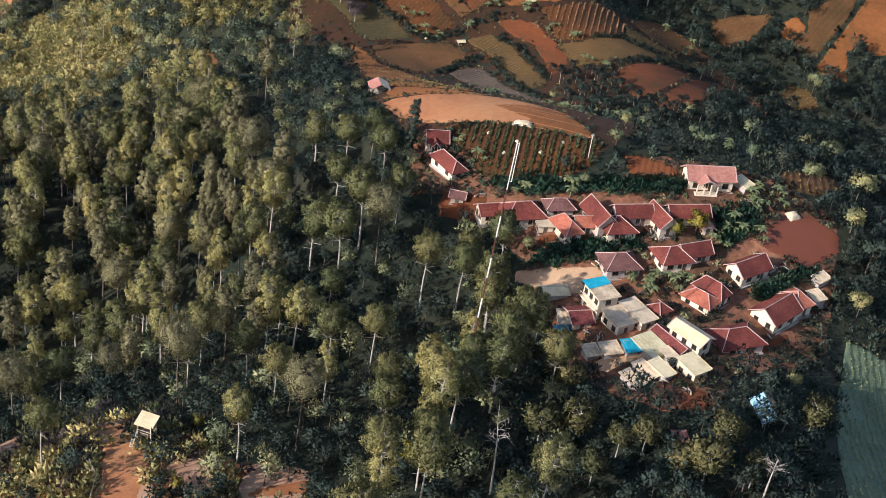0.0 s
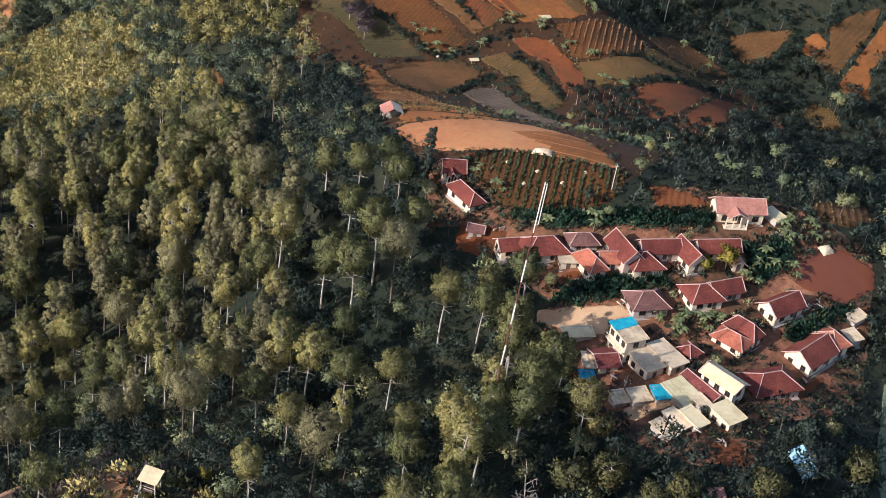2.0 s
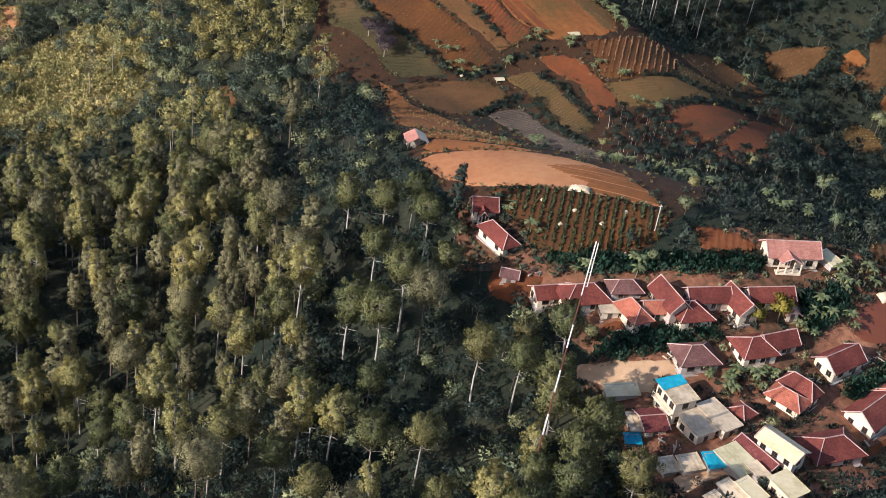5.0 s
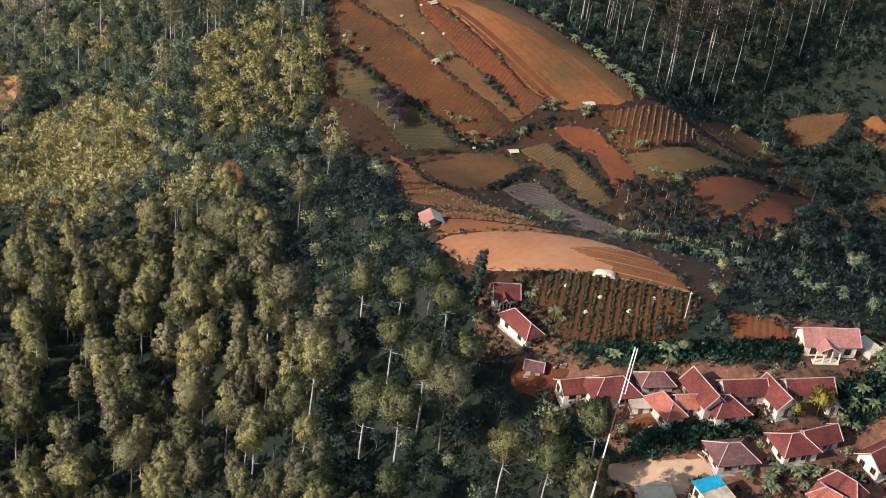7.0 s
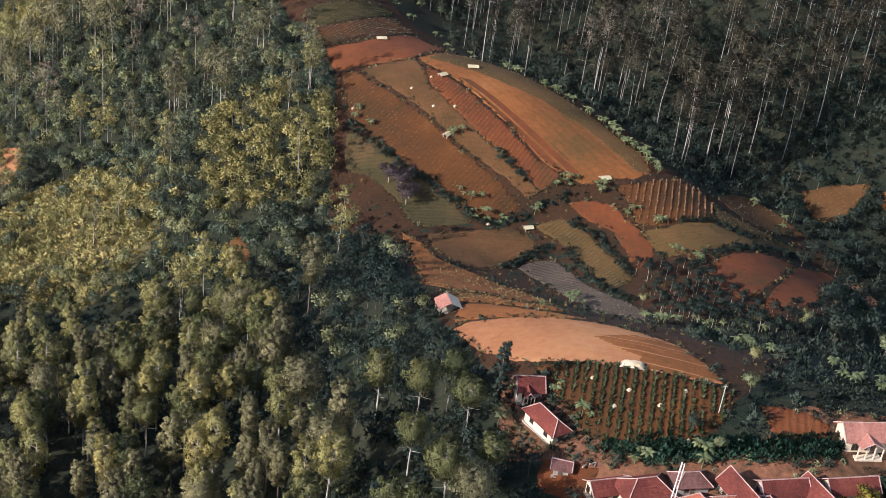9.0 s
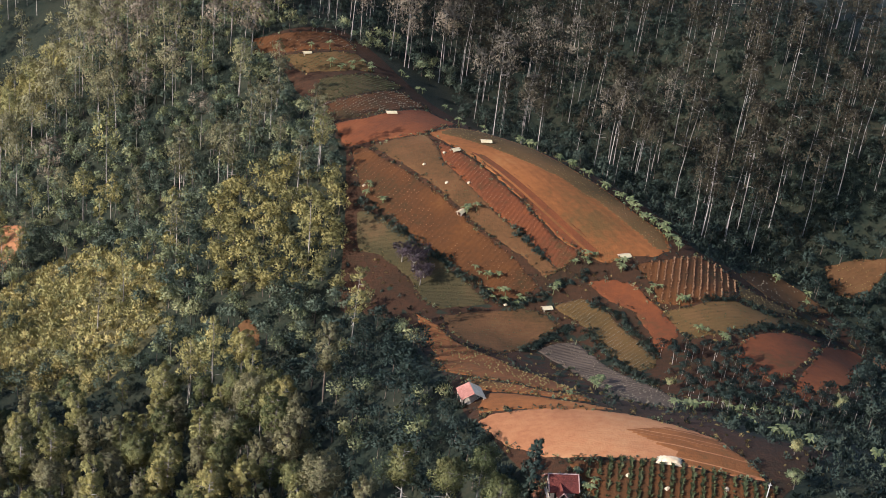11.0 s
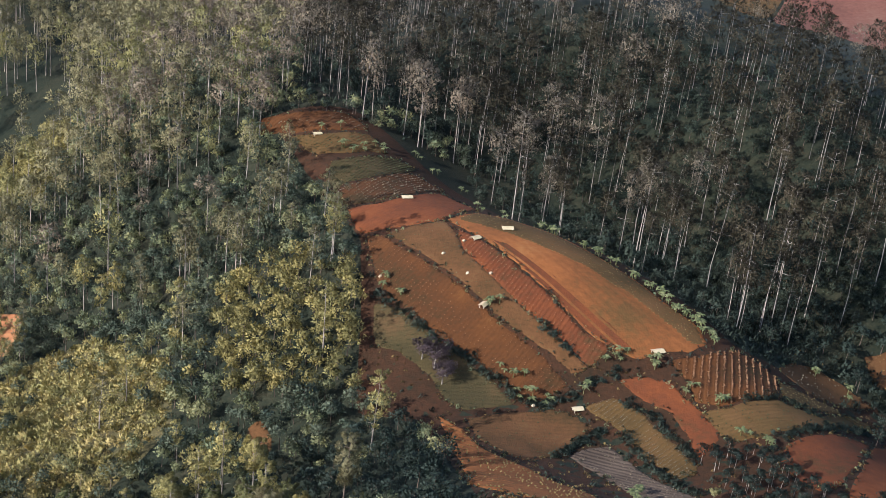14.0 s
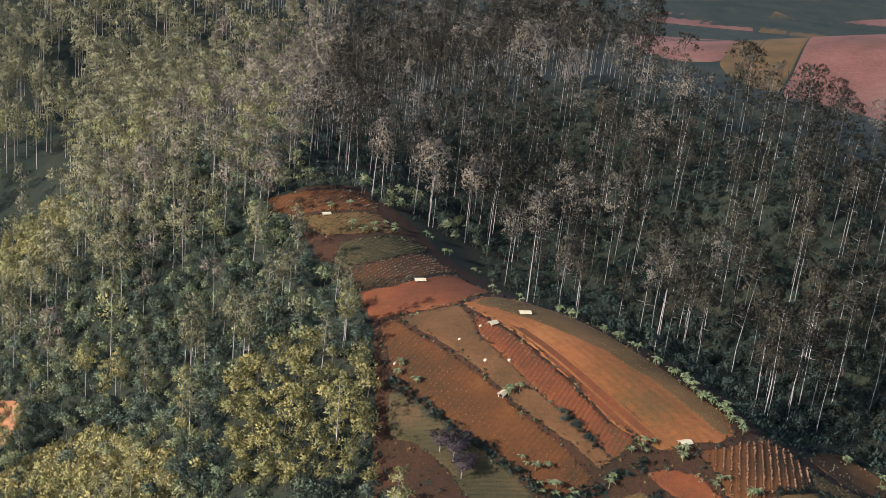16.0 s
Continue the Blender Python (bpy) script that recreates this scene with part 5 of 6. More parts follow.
def window(parent, x, y, z, w, h, face):
    """A window set in a wall that looks along face ('s', 'n', 'e' or 'w'): frame, sill and two panes."""
    horiz = face in "sn"
    s = -1 if face in "sw" else 1
    def bx(u0, u1, v0, v1, d0, d1):
        lo, hi = min(s * d0, s * d1), max(s * d0, s * d1)
        return (x + u0, x + u1, y + lo, y + hi, z + v0, z + v1) if horiz else (x + lo, x + hi, y + u0, y + u1, z + v0, z + v1)
    f = part("window", boxes(bx(-w / 2 - 0.08, w / 2 + 0.08, h / 2, h / 2 + 0.1, -0.05, 0.07), bx(-w / 2 - 0.08, w / 2 + 0.08, -h / 2 - 0.1, -h / 2, -0.05, 0.1), bx(-w / 2 - 0.08, -w / 2, -h / 2, h / 2, -0.05, 0.07), bx(w / 2, w / 2 + 0.08, -h / 2, h / 2, -0.05, 0.07), bx(-0.04, 0.04, -h / 2, h / 2, -0.05, 0.06)), M["timber"], parent, "wooden window frame with dark panes")
    part("pane", boxes(bx(-w / 2, -0.04, -h / 2, h / 2, 0.005, 0.03)), M["dark_opening"], f)
    part("pane", boxes(bx(0.04, w / 2, -h / 2, h / 2, 0.005, 0.03)), M["dark_opening"], f)


def house(x, y, rot, w, d, wall=2.8, rise=2.0, axis="x", kind="hip", roof="red", wall_mat="white_wall", windows=True, porch=False, tarp=False, label="", name="house", category="house", base=None):
    z = float(height(x, y)) - 0.7 if base is None else base
    h = empty(name, x, y, z, rot)
    mat, words = ROOFS[roof]
    tall = "two-storey " if wall > 4 else ""
    tagged(h, label or f"{tall}pale plastered house under a {words} roof", category, group="village houses" if name == "house" else "")
    planes, lines, p = roof_planes(w, d, wall, rise, kind, axis)
    bm = bmesh.new()
    t = 0.16
    if kind == "shed":
        box(bm, -w / 2, w / 2, -d / 2, -d / 2 + t, -2.2, wall)
        box(bm, -w / 2, w / 2, d / 2 - t, d / 2, -2.2, wall + rise)
        for sx in (-1, 1):
            lo, hi = (-w / 2, -w / 2 + t) if sx < 0 else (w / 2 - t, w / 2)
            v = box(bm, lo, hi, -d / 2 + t, d / 2 - t, -2.2, wall)
            for q in v:
                if q.co.z > 0 and q.co.y > 0:
                    q.co.z += rise * 0.97
        part("wall", bm, M[wall_mat], h)
        bm = bmesh.new()
        e = 0.4
        slab(bm, [(-w / 2 - e, -d / 2 - e, wall - 0.02), (w / 2 + e, -d / 2 - e, wall - 0.02), (w / 2 + e, d / 2 + e, wall + rise + 0.04), (-w / 2 - e, d / 2 + e, wall + rise + 0.04)], 0.1)
        r = part("roof", bm, M[mat], h, words + " roof")
        if tarp:
            bm = bmesh.new()
            zt = lambda v: wall + 0.03 + rise * (v + d / 2 + e) / (d + 2 * e)
            slab(bm, [(-w / 2 - e - 0.1, d * 0.08, zt(d * 0.08) + 0.08), (w / 2 + e + 0.1, d * 0.16, zt(d * 0.16) + 0.08), (w / 2 + e + 0.1, d / 2 + e + 0.1, zt(d / 2 + e) + 0.1), (-w / 2 - e - 0.1, d / 2 + e + 0.1, zt(d / 2 + e) + 0.1)], 0.06)
            part("tarpaulin_cover", bm, M["blue_sheet"], r, "bright blue sheet over the back of the roof")
            bm = bmesh.new()
            for q in range(7):
                v = -d / 2 + d * q / 6
                bar(bm, (-w / 2 - 0.7, v, wall * 0.52), (-w / 2 - 0.7, v, wall * 0.52 + 0.9), 0.05)
            bar(bm, (-w / 2 - 0.7, -d / 2, wall * 0.52 + 0.9), (-w / 2 - 0.7, d / 2, wall * 0.52 + 0.9), 0.05)
            bl = part("balcony", boxes((-w / 2 - 0.8, -w / 2, -d / 2, d / 2, wall * 0.52 - 0.15, wall * 0.52)), M["white_wall"], h)
            part("railing", bm, M["white_wall"], bl, "white balcony railing")
        bm = bmesh.new()
        n = 1 if roof in ("grey", "cream", "white") else max(3, int((w + 0.8) / 0.8))
        for i in range(n + 1):
            u = -w / 2 - e + (w + 2 * e) * i / n
            bar(bm, (u, -d / 2 - e, wall + 0.04), (u, d / 2 + e, wall + rise + 0.09), 0.025)
        part("seam", bm, M[mat], r)
    else:
        box(bm, -w / 2, w / 2, -d / 2, -d / 2 + t, -2.2, wall)
        box(bm, -w / 2, w / 2, d / 2 - t, d / 2, -2.2, wall)
        box(bm, -w / 2, -w / 2 + t, -d / 2 + t, d / 2 - t, -2.2, wall)
        box(bm, w / 2 - t, w / 2, -d / 2 + t, d / 2 - t, -2.2, wall)
        if kind == "gable":
            for s in (-1, 1):
                c0 = s * (w / 2 - 0.08) if axis == "x" else s * (d / 2 - 0.08)
                half = d / 2 if axis == "x" else w / 2
                tri = [(-half, wall), (half, wall), (0, wall + rise * 0.9)]
                lay = [[], []]
                for k, o in enumerate((-0.08, 0.08)):
                    for u, zz in tri:
                        lay[k].append(bm.verts.new((c0 + o, u, zz) if axis == "x" else (u, c0 + o, zz)))
                bm.faces.new(lay[0])
                bm.faces.new(lay[1][::-1])
                for i in range(3):
                    bm.faces.new([lay[0][i], lay[0][(i + 1) % 3], lay[1][(i + 1) % 3], lay[1][i]])
        part("wall", bm, M[wall_mat], h)
        bm = bmesh.new()
        for pl in planes:
            slab(bm, pl)
        r = part("roof", bm, M[mat], h, words + " roof")
        for a0, a1 in lines:
            bm = bmesh.new()
            bar(bm, Vector(a0) + Vector((0, 0, 0.05)), Vector(a1) + Vector((0, 0, 0.04)), 0.075)
            part("ridge_cap", bm, M["cap"], r, "pale ridge capping")
        if rise > 1.2:
            # courses of tiles, as low steps along each plane
            for pl in planes[:2]:
                bm = bmesh.new()
                lo0, lo1, hi1, hi0 = (Vector(q) for q in pl)
                for i in range(1, 9):
                    k = i / 9
                    bar(bm, lo0.lerp(hi0, k) + Vector((0, 0, 0.0)), lo1.lerp(hi1, k) + Vector((0, 0, 0.0)), 0.03)
                part("tile_course", bm, M[mat], r)
    part("plinth", boxes((-w / 2 - 0.25, w / 2 + 0.25, -d / 2 - 0.5, d / 2 + 0.2, -2.4, 0.12)), M["cement"], h, "grey cement plinth")
    if windows:
        n = max(1, int(w / 3.2))
        for i in range(n):
            u = -w / 2 + w * (i + 0.5) / n
            if i == n // 2:
                door = part("door", boxes((u - 0.42, u + 0.42, -d / 2 - 0.05, -d / 2 + 0.02, 0.12, 2.1)), M["timber"], h, "brown wooden door")
                part("handle", boxes((u + 0.3, u + 0.34, -d / 2 - 0.09, -d / 2 - 0.05, 1.0, 1.12)), M["steel"], door)
                if n > 1 or w > 4:
                    window(h, u - 1.1, -d / 2, 1.5, 0.7, 1.0, "s")
            else:
                window(h, u, -d / 2, 1.5, 1.2, 1.1, "s")
        for v in (-d / 4, d / 4):
            window(h, -w / 2, v, 1.5, 0.9, 1.0, "w")
        if wall > 4:
            for i in range(n):
                window(h, -w / 2 + w * (i + 0.5) / n, -d / 2, wall - 1.2, 1.0, 1.0, "s")
            for v in (-d / 3, 0, d / 3):
                window(h, -w / 2, v, wall - 1.2, 0.9, 1.0, "w")
    if porch:
        pr = part("porch", boxes((-w * 0.38, w * 0.12, -d / 2 - 2.0, -d / 2, -1.0, 0.3)), M["white_wall"], h, "white raised porch")
        for u in (-w * 0.36, -w * 0.2, -w * 0.05, w * 0.1):
            part("post", boxes((u - 0.1, u + 0.1, -d / 2 - 1.9, -d / 2 - 1.7, 0.3, wall - 0.2)), M["white_wall"], pr)
        bm = bmesh.new()
        c0, zf = -w * 0.13, wall - 0.25
        apex0, apex1 = (c0, -d / 2 - 2.3, zf + 1.2), (c0, -d / 4, zf + 1.2)
        slab(bm, [(c0 - w * 0.22, -d / 2 - 2.3, zf), (c0 - w * 0.22, -d / 4, zf), apex1, apex0])
        slab(bm, [(c0 + w * 0.22, -d / 4, zf), (c0 + w * 0.22, -d / 2 - 2.3, zf), apex0, apex1])
        pf = part("porch_roof", bm, M[mat], h, words + " porch gable")
        for q in ((c0 - w * 0.22, -d / 2 - 2.3, zf + 0.05), (c0 + w * 0.22, -d / 2 - 2.3, zf + 0.05)):
            bm = bmesh.new()
            bar(bm, q, (c0, -d / 2 - 2.3, zf + 1.22), 0.075)
            part("ridge_cap", bm, M["cap"], pf)
    return h


def shed(x, y, rot, w, d, wall=2.2, rise=0.4, roof="sheet", wall_mat="cement", label=""):
    return house(x, y, rot, w, d, wall, rise, "x", "shed", roof, wall_mat, False, label=label or f"low shed under a {ROOFS[roof][1]} roof", name="shed", category="shed")


def open_hut(name, x, y, rot, w, d, wall, rise, label, mats=("sheet", "roof_brown"), axis="y", floor=True):
    """A small shelter on posts: roof planes, posts and a raised floor."""
    z = float(height(x, y)) - 0.05
    h = tagged(empty(name, x, y, z, rot), label, "hut")
    planes, lines, p = roof_planes(w, d, wall, rise, "gable", axis, 0.4)
    for pl, m in zip(planes, mats):
        bm = bmesh.new()
        slab(bm, pl, 0.07)
        part("roof_panel", bm, M[m], h)
    for sx in (-1, 1):
        for sy in (-1, 1):
            part("post", boxes((sx * w / 2 - 0.08, sx * w / 2 + 0.08, sy * d / 2 - 0.08, sy * d / 2 + 0.08, -1.2, wall)), M["pale_timber"], h)
    if floor:
        part("platform", boxes((-w / 2, w / 2, -d / 2, d / 2, 0.35, 0.5)), M["pale_timber"], h, "raised bamboo platform")
        part("back_wall", boxes((-w / 2, w / 2, d / 2 - 0.06, d / 2, 0.5, wall - 0.1)), M["timber"], h)
    return h

def lookout(x, y, rot, w, d, wall, label):
    """A tall shelter on posts with a raised floor and one roof sheet that falls to the front."""
    h = tagged(empty("lookout", x, y, float(height(x, y)) - 0.05, rot), label, "hut")
    bm = bmesh.new()
    slab(bm, [(-w / 2 - 0.45, -d / 2 - 0.5, wall - 0.35), (w / 2 + 0.45, -d / 2 - 0.5, wall - 0.35), (w / 2 + 0.45, d / 2 + 0.5, wall + 0.45), (-w / 2 - 0.45, d / 2 + 0.5, wall + 0.45)], 0.08)
    part("roof", bm, M["cream_sheet"], h, "pale cream roof sheet")
    for sx in (-1, 1):
        for sy in (-1, 1):
            part("post", boxes((sx * w / 2 - 0.09, sx * w / 2 + 0.09, sy * d / 2 - 0.09, sy * d / 2 + 0.09, -1.2, wall + 0.3 * sy)), M["pale_timber"], h)
    part("platform", boxes((-w / 2, w / 2, -d / 2, d / 2, 2.5, 2.65)), M["timber"], h, "raised board platform")
    for z in (3.1, 3.6):
        part("rail", boxes((-w / 2, w / 2, -d / 2 - 0.14, -d / 2 - 0.09, z, z + 0.09)), M["pale_timber"], h)
    part("back_wall", boxes((-w / 2, w / 2, d / 2 - 0.06, d / 2, 2.65, wall)), M["timber"], h)
    bm = bmesh.new()
    for k in (0, 1):
        bar(bm, (-w / 2 - 0.35 - 0.5 * k, -d / 2 - 1.2, 0.0), (-w / 2 - 0.35 - 0.5 * k, -d / 2 + 0.4, 2.7))
    for k in range(7):
        bar(bm, (-w / 2 - 0.85, -d / 2 - 1.05 + 0.21 * k, 0.25 + 0.35 * k), (-w / 2 - 0.35, -d / 2 - 1.05 + 0.21 * k, 0.25 + 0.35 * k), 0.06)
    part("ladder", bm, M["pale_timber"], h)
    return h


# The row of joined houses above the hedge.
house(34.6, 239.3, 18, 8.4, 5.6, 2.6, 2.2, "x", "hip", "red", "white_wall")
house(28.9, 240.2, 18, 6.4, 3.6, 2.4, 1.5, "x", "gable", "red", "white_wall")
house(39.4, 236.5, 10, 3.2, 2.2, 2.1, 0.25, "x", "shed", "grey", "white_wall")
house(43.7, 235.4, 27, 3.6, 6.2, 2.7, 2.0, "y", "hip", "orange", "white_wall")
house(47.9, 236.6, 12, 4.8, 2.8, 2.5, 1.6, "x", "gable", "orange", "white_wall")
house(42.3, 241.2, 12, 5.6, 3.4, 2.3, 1.5, "x", "hip", "brown", "cement")
house(50.4, 238.3, 23, 3.9, 7.6, 3.0, 2.3, "y", "gable", "red", "pink_wall")
house(54.1, 236.6, 17, 6.2, 6.2, 2.6, 1.9, "x", "hip", "red", "white_wall")
house(57.5, 240.2, 13, 7.6, 3.8, 2.6, 1.8, "x", "gable", "red", "pink_wall")
house(63.5, 239.3, 24, 3.8, 6.6, 2.7, 2.1, "y", "gable", "red", "white_wall")
house(69.5, 242.2, 13, 8.4, 3.6, 2.5, 1.8, "x", "gable", "red", "white_wall")
house(73.4, 239.8, 13, 2.2, 2.6, 2.2, 0.9, "y", "gable", "pink", "white_wall")
# Below the hedge.
house(65.2, 230.0, 20, 6.6, 5.6, 2.6, 2.0, "x", "hip", "red", "white_wall")
house(69.9, 232.1, 25, 6.4, 3.6, 2.5, 1.9, "x", "gable", "red", "pink_wall")
house(54.2, 227.0, 15, 7.0, 5.6, 2.5, 1.9, "x", "hip", "brown", "cement")
house(75.3, 254.2, 8, 10.0, 4.8, 3.0, 2.0, "x", "gable", "pink", "white_wall", porch=True)
house(72.6, 222.2, 47, 3.2, 6.4, 2.6, 2.2, "y", "hip", "red", "white_wall")
house(70.0, 219.4, 50, 3.9, 6.2, 2.4, 1.5, "y", "hip", "orange", "white_wall")
house(81.5, 230.5, 36, 7.9, 4.7, 2.6, 2.0, "x", "gable", "red", "white_wall")
house(86.0, 220.4, 44, 8.8, 5.8, 2.7, 2.2, "x", "gable", "red", "white_wall")
house(91.3, 225.4, 33, 3.7, 5.6, 2.7, 1.8, "x", "hip", "orange", "white_wall")
house(75.4, 208.7, 22, 9.4, 6.2, 2.5, 2.0, "x", "hip", "red", "pink_wall")
house(65.2, 203.6, 44, 3.7, 7.0, 4.8, 0.9, "y", "gable", "cream", "white_wall")
house(61.8, 203.6, 36, 2.8, 7.4, 2.5, 0.9, "y", "gable", "darkred", "white_wall")
house(52.7, 210.3, 31, 3.9, 5.2, 3.0, 0.25, "x", "shed", "grey", "white_wall")
house(56.6, 212.4, 34, 3.6, 6.8, 2.9, 0.25, "x", "shed", "grey", "white_wall")
house(49.4, 215.4, 26, 4.3, 5.6, 5.4, 0.3, "x", "shed", "white", "white_wall", tarp=True)
house(45.3, 211.8, 15, 3.8, 4.8, 2.4, 0.9, "x", "gable", "darkred", "white_wall")
house(61.2, 214.9, 40, 2.8, 3.0, 2.1, 1.2, "x", "hip", "red", "white_wall")
house(64.3, 194.2, 35, 3.6, 4.6, 3.1, 0.3, "x", "shed", "cream", "white_wall")
# Sheds and lean-tos.
shed(42.7, 211.4, 8, 2.2, 3.6, 2.1, 0.5, "sheet")
shed(41.9, 207.9, 8, 2.2, 1.7, 1.8, 0.3, "blue")
shed(40.8, 219.0, 12, 5.6, 2.4, 2.0, 0.3, "cream")
shed(46.7, 200.7, 20, 2.4, 2.6, 2.1, 0.4, "sheet")
shed(50.2, 200.8, 20, 3.2, 2.8, 2.3, 0.4, "sheet")
shed(53.9, 201.2, 16, 2.3, 2.8, 2.4, 0.4, "blue")
shed(57.8, 201.3, 35, 4.3, 5.8, 2.5, 0.4, "yellow")
shed(61.0, 198.2, 35, 1.7, 4.0, 2.3, 0.3, "white")
shed(52.8, 189.9, 40, 2.1, 4.0, 2.2, 0.4, "sheet")
shed(55.4, 192.6, 38, 2.2, 4.4, 2.4, 0.4, "sheet")
shed(58.3, 192.9, 38, 2.3, 4.2, 2.6, 0.4, "cream")
house(16.6, 264.6, 6, 4.2, 3.8, 2.6, 1.9, "x", "gable", "red", "white_wall", porch=True)
house(19.3, 255.1, 33, 3.4, 8.2, 2.6, 1.8, "y", "hip", "red", "white_wall")
house(21.6, 245.8, -10, 2.6, 2.6, 1.9, 0.8, "x", "gable", "brown", "cement")
open_hut("field_hut", 3.0, 305.4, 14, 4.4, 3.6, 2.0, 1.2, "small open field hut with a pale and a rusty roof sheet", ("sheet", "roof_pink"), "y")
shed(83.4, 254.9, 40, 2.6, 3.6, 2.1, 0.4, "cream")
shed(98.2, 233.4, 40, 3.6, 2.0, 2.0, 0.4, "sheet")
shed(96.4, 228.4, 28, 2.6, 2.8, 2.0, 0.4, "sheet")
shed(113.8, 322.9, 38, 3.0, 2.6, 1.6, 0.4, "sheet")
lookout(-30.6, 174.8, -18, 2.5, 1.9, 5.3, "cream-roofed lookout on tall timber posts beside the path")
shed(57.6, 168.6, 8, 1.9, 4.3, 2.0, 0.4, "pink")
open_hut("tarpaulin_tent", 75.0, 180.9, 10, 4.0, 6.0, 2.2, 1.3, "blue and white tarpaulin tent among trees", ("sheet", "pale_blue"), "y", False)


# ---- plants and small things ----
def banana(seed, leaves=8, h=2.4):
    """A banana plant: a soft stem and arching blades, each with a fold along its rib."""
    g = np.random.default_rng(seed)
    t = tagged(empty("banana_plant", 0, 0, -500), "banana plant with broad pale green leaves", "banana", group="banana plants")
    v, f, along = trunk_arrays(h, 0.16, seed, 6, 3, 0.04)
    mesh_object("stem", v, f, M["banana_leaf"], t, smooth=True)
    top = along(1.0)
    for k in range(leaves):
        a, ln = k * 2.4 + g.uniform(-0.3, 0.3), g.uniform(1.6, 2.5)
        rise, wide = g.uniform(0.35, 1.0), g.uniform(0.28, 0.42)
        s = np.linspace(0, 1, 6)
        out = ln * s * 0.85
        z = top[2] - 0.1 + ln * (rise * s - (0.55 + 0.5 * rise) * s**2.2 * 0.8)
        w = wide * np.sin(np.pi * np.clip(s * 0.93 + 0.05, 0, 1)) ** 0.6
        rib = np.stack([top[0] + out * math.cos(a), top[1] + out * math.sin(a), z], -1)
        side = np.array([-math.sin(a), math.cos(a), 0])
        lv = np.concatenate([rib - side * w[:, None] - (0, 0, 0.12), rib, rib + side * w[:, None] - (0, 0, 0.12)])
        i = np.arange(5)
        q = np.concatenate([np.stack([i, i + 1, i + 7, i + 6], -1), np.stack([i + 6, i + 7, i + 13, i + 12], -1)])
        mesh_object("leaf", lv, q, M["banana_leaf"], t)
    return t


BANANAS, used_b = [banana(201), banana(202, 7, 2.0), banana(203, 9, 3.0)], set()
g = np.random.default_rng(33)
CREST_GROVES = [(4, 473, 2), (12, 469, 2), (23, 463, 3), (26, 460, 3), (33, 451, 3), (36, 446, 4), (41, 441, 3), (46, 434, 3), (49, 430, 4), (52, 425, 4), (54, 422, 4), (57, 418, 4), (60, 415, 5), (62, 411, 5), (64, 407, 4)]
RIDGE_GROVES = [(-13, 528, 3), (-6, 520, 3), (1, 513, 3), (-45, 533, 3), (-38, 515, 4), (-32, 518, 3), (-27, 521, 3), (6, 415, 3), (38, 397.5, 5), (47.3, 394, 5), (55.2, 386.3, 4), (61.6, 381.9, 3), (30, 387, 2), (14.3, 386.7, 4), (19.3, 385.8, 4), (11.5, 392.6, 3), (8.6, 395.5, 2), (-17.6, 421.4, 2), (-22.6, 428, 3), (65, 367, 3), (70, 364, 3), (98, 421, 3), (104, 416, 2)]
VILLAGE_GROVES = [(36, 344, 3), (50, 321, 3), (53.6, 326, 4), (59, 309.6, 5), (62, 292, 5), (67, 292, 4), (65, 328, 3), (74, 325, 4), (66, 327, 4), (34, 335, 3), (22.6, 303.4, 1), (78.8, 283.5, 4), (78.3, 275, 3), (84, 274, 4), (90, 267.7, 4), (20.5, 265.3, 4), (24.8, 255, 3), (33.5, 246.4, 4), (44, 247, 4), (57, 223.3, 4), (60.3, 222, 6), (64, 224, 6), (67, 224, 4), (76, 237, 4), (78.8, 240.8, 5), (83.8, 240.5, 4), (74, 241, 2), (87, 247.6, 4), (92.4, 252.6, 4), (86.6, 252.5, 5)]
for x, y, n in CREST_GROVES:
    for _ in range(n):
        plant(BANANAS, used_b, int(g.integers(0, 3)), x + g.normal(0, 1.0), y + g.normal(0, 1.0), g.uniform(0, 360), g.uniform(0.55, 0.95))
for x, y, n in RIDGE_GROVES + VILLAGE_GROVES:
    for _ in range(n):
        plant(BANANAS, used_b, int(g.integers(0, 3)), x + g.normal(0, 1.5), y + g.normal(0, 1.5), g.uniform(0, 360), g.uniform(0.5, 0.95))

# Tall bare-stemmed pines on the slope below the village.
for k, (x, y, s) in enumerate(((30, 222, 0.85), (27, 206, 0.9), (33, 198, 0.95), (22, 216, 0.8), (28, 186, 0.9), (38, 186, 0.8))):
    plant(PINES, used_p, (0, 4, 0)[k % 3], x, y, 60 * k, s)

cypress = tree_thing("cypress_tree", pine(301, h=14, crown=0.93, radius=1.4, level=1, leaves=30, size=0.5, limbs=34, up=2.2, fill=0.55), "brown_bark", "dark_shaded_leaves", "narrow dark columnar cypress beside a red-roofed house", "tree", "")
cypress.matrix_basis = pose(11.0, 263.0, float(height(11.0, 263.0)))
flowering = tree_thing("flowering_tree", broadleaf(305, h=6.0, radius=2.3, level=1, leaves=46, size=0.5, limbs=16), "brown_bark", "yellow_leaves", "small yellow-green leafy tree among the houses", "tree", "yellow trees")
flowering.matrix_basis = pose(71, 238, float(height(71, 238)))
for x, y, s in ((66.5, 236.5, 0.75), (14.2, 169.6, 1.0), (18.0, 185.5, 1.0), (16.5, 167.0, 0.7), (-22.7, 180.0, 0.55), (-23.3, 161.0, 0.5)):
    copy_thing(flowering, pose(x, y, float(height(x, y))) @ Matrix.Diagonal((s, s, s, 1)))
mauve = tree_thing("bare_shrub", broadleaf(311, h=5.0, radius=2.6, level=0, leaves=60, size=0.4, limbs=16), "dull_bark", "mauve_leaves", "sparse purplish grey shrub at the edge of a plot", "shrub", "")
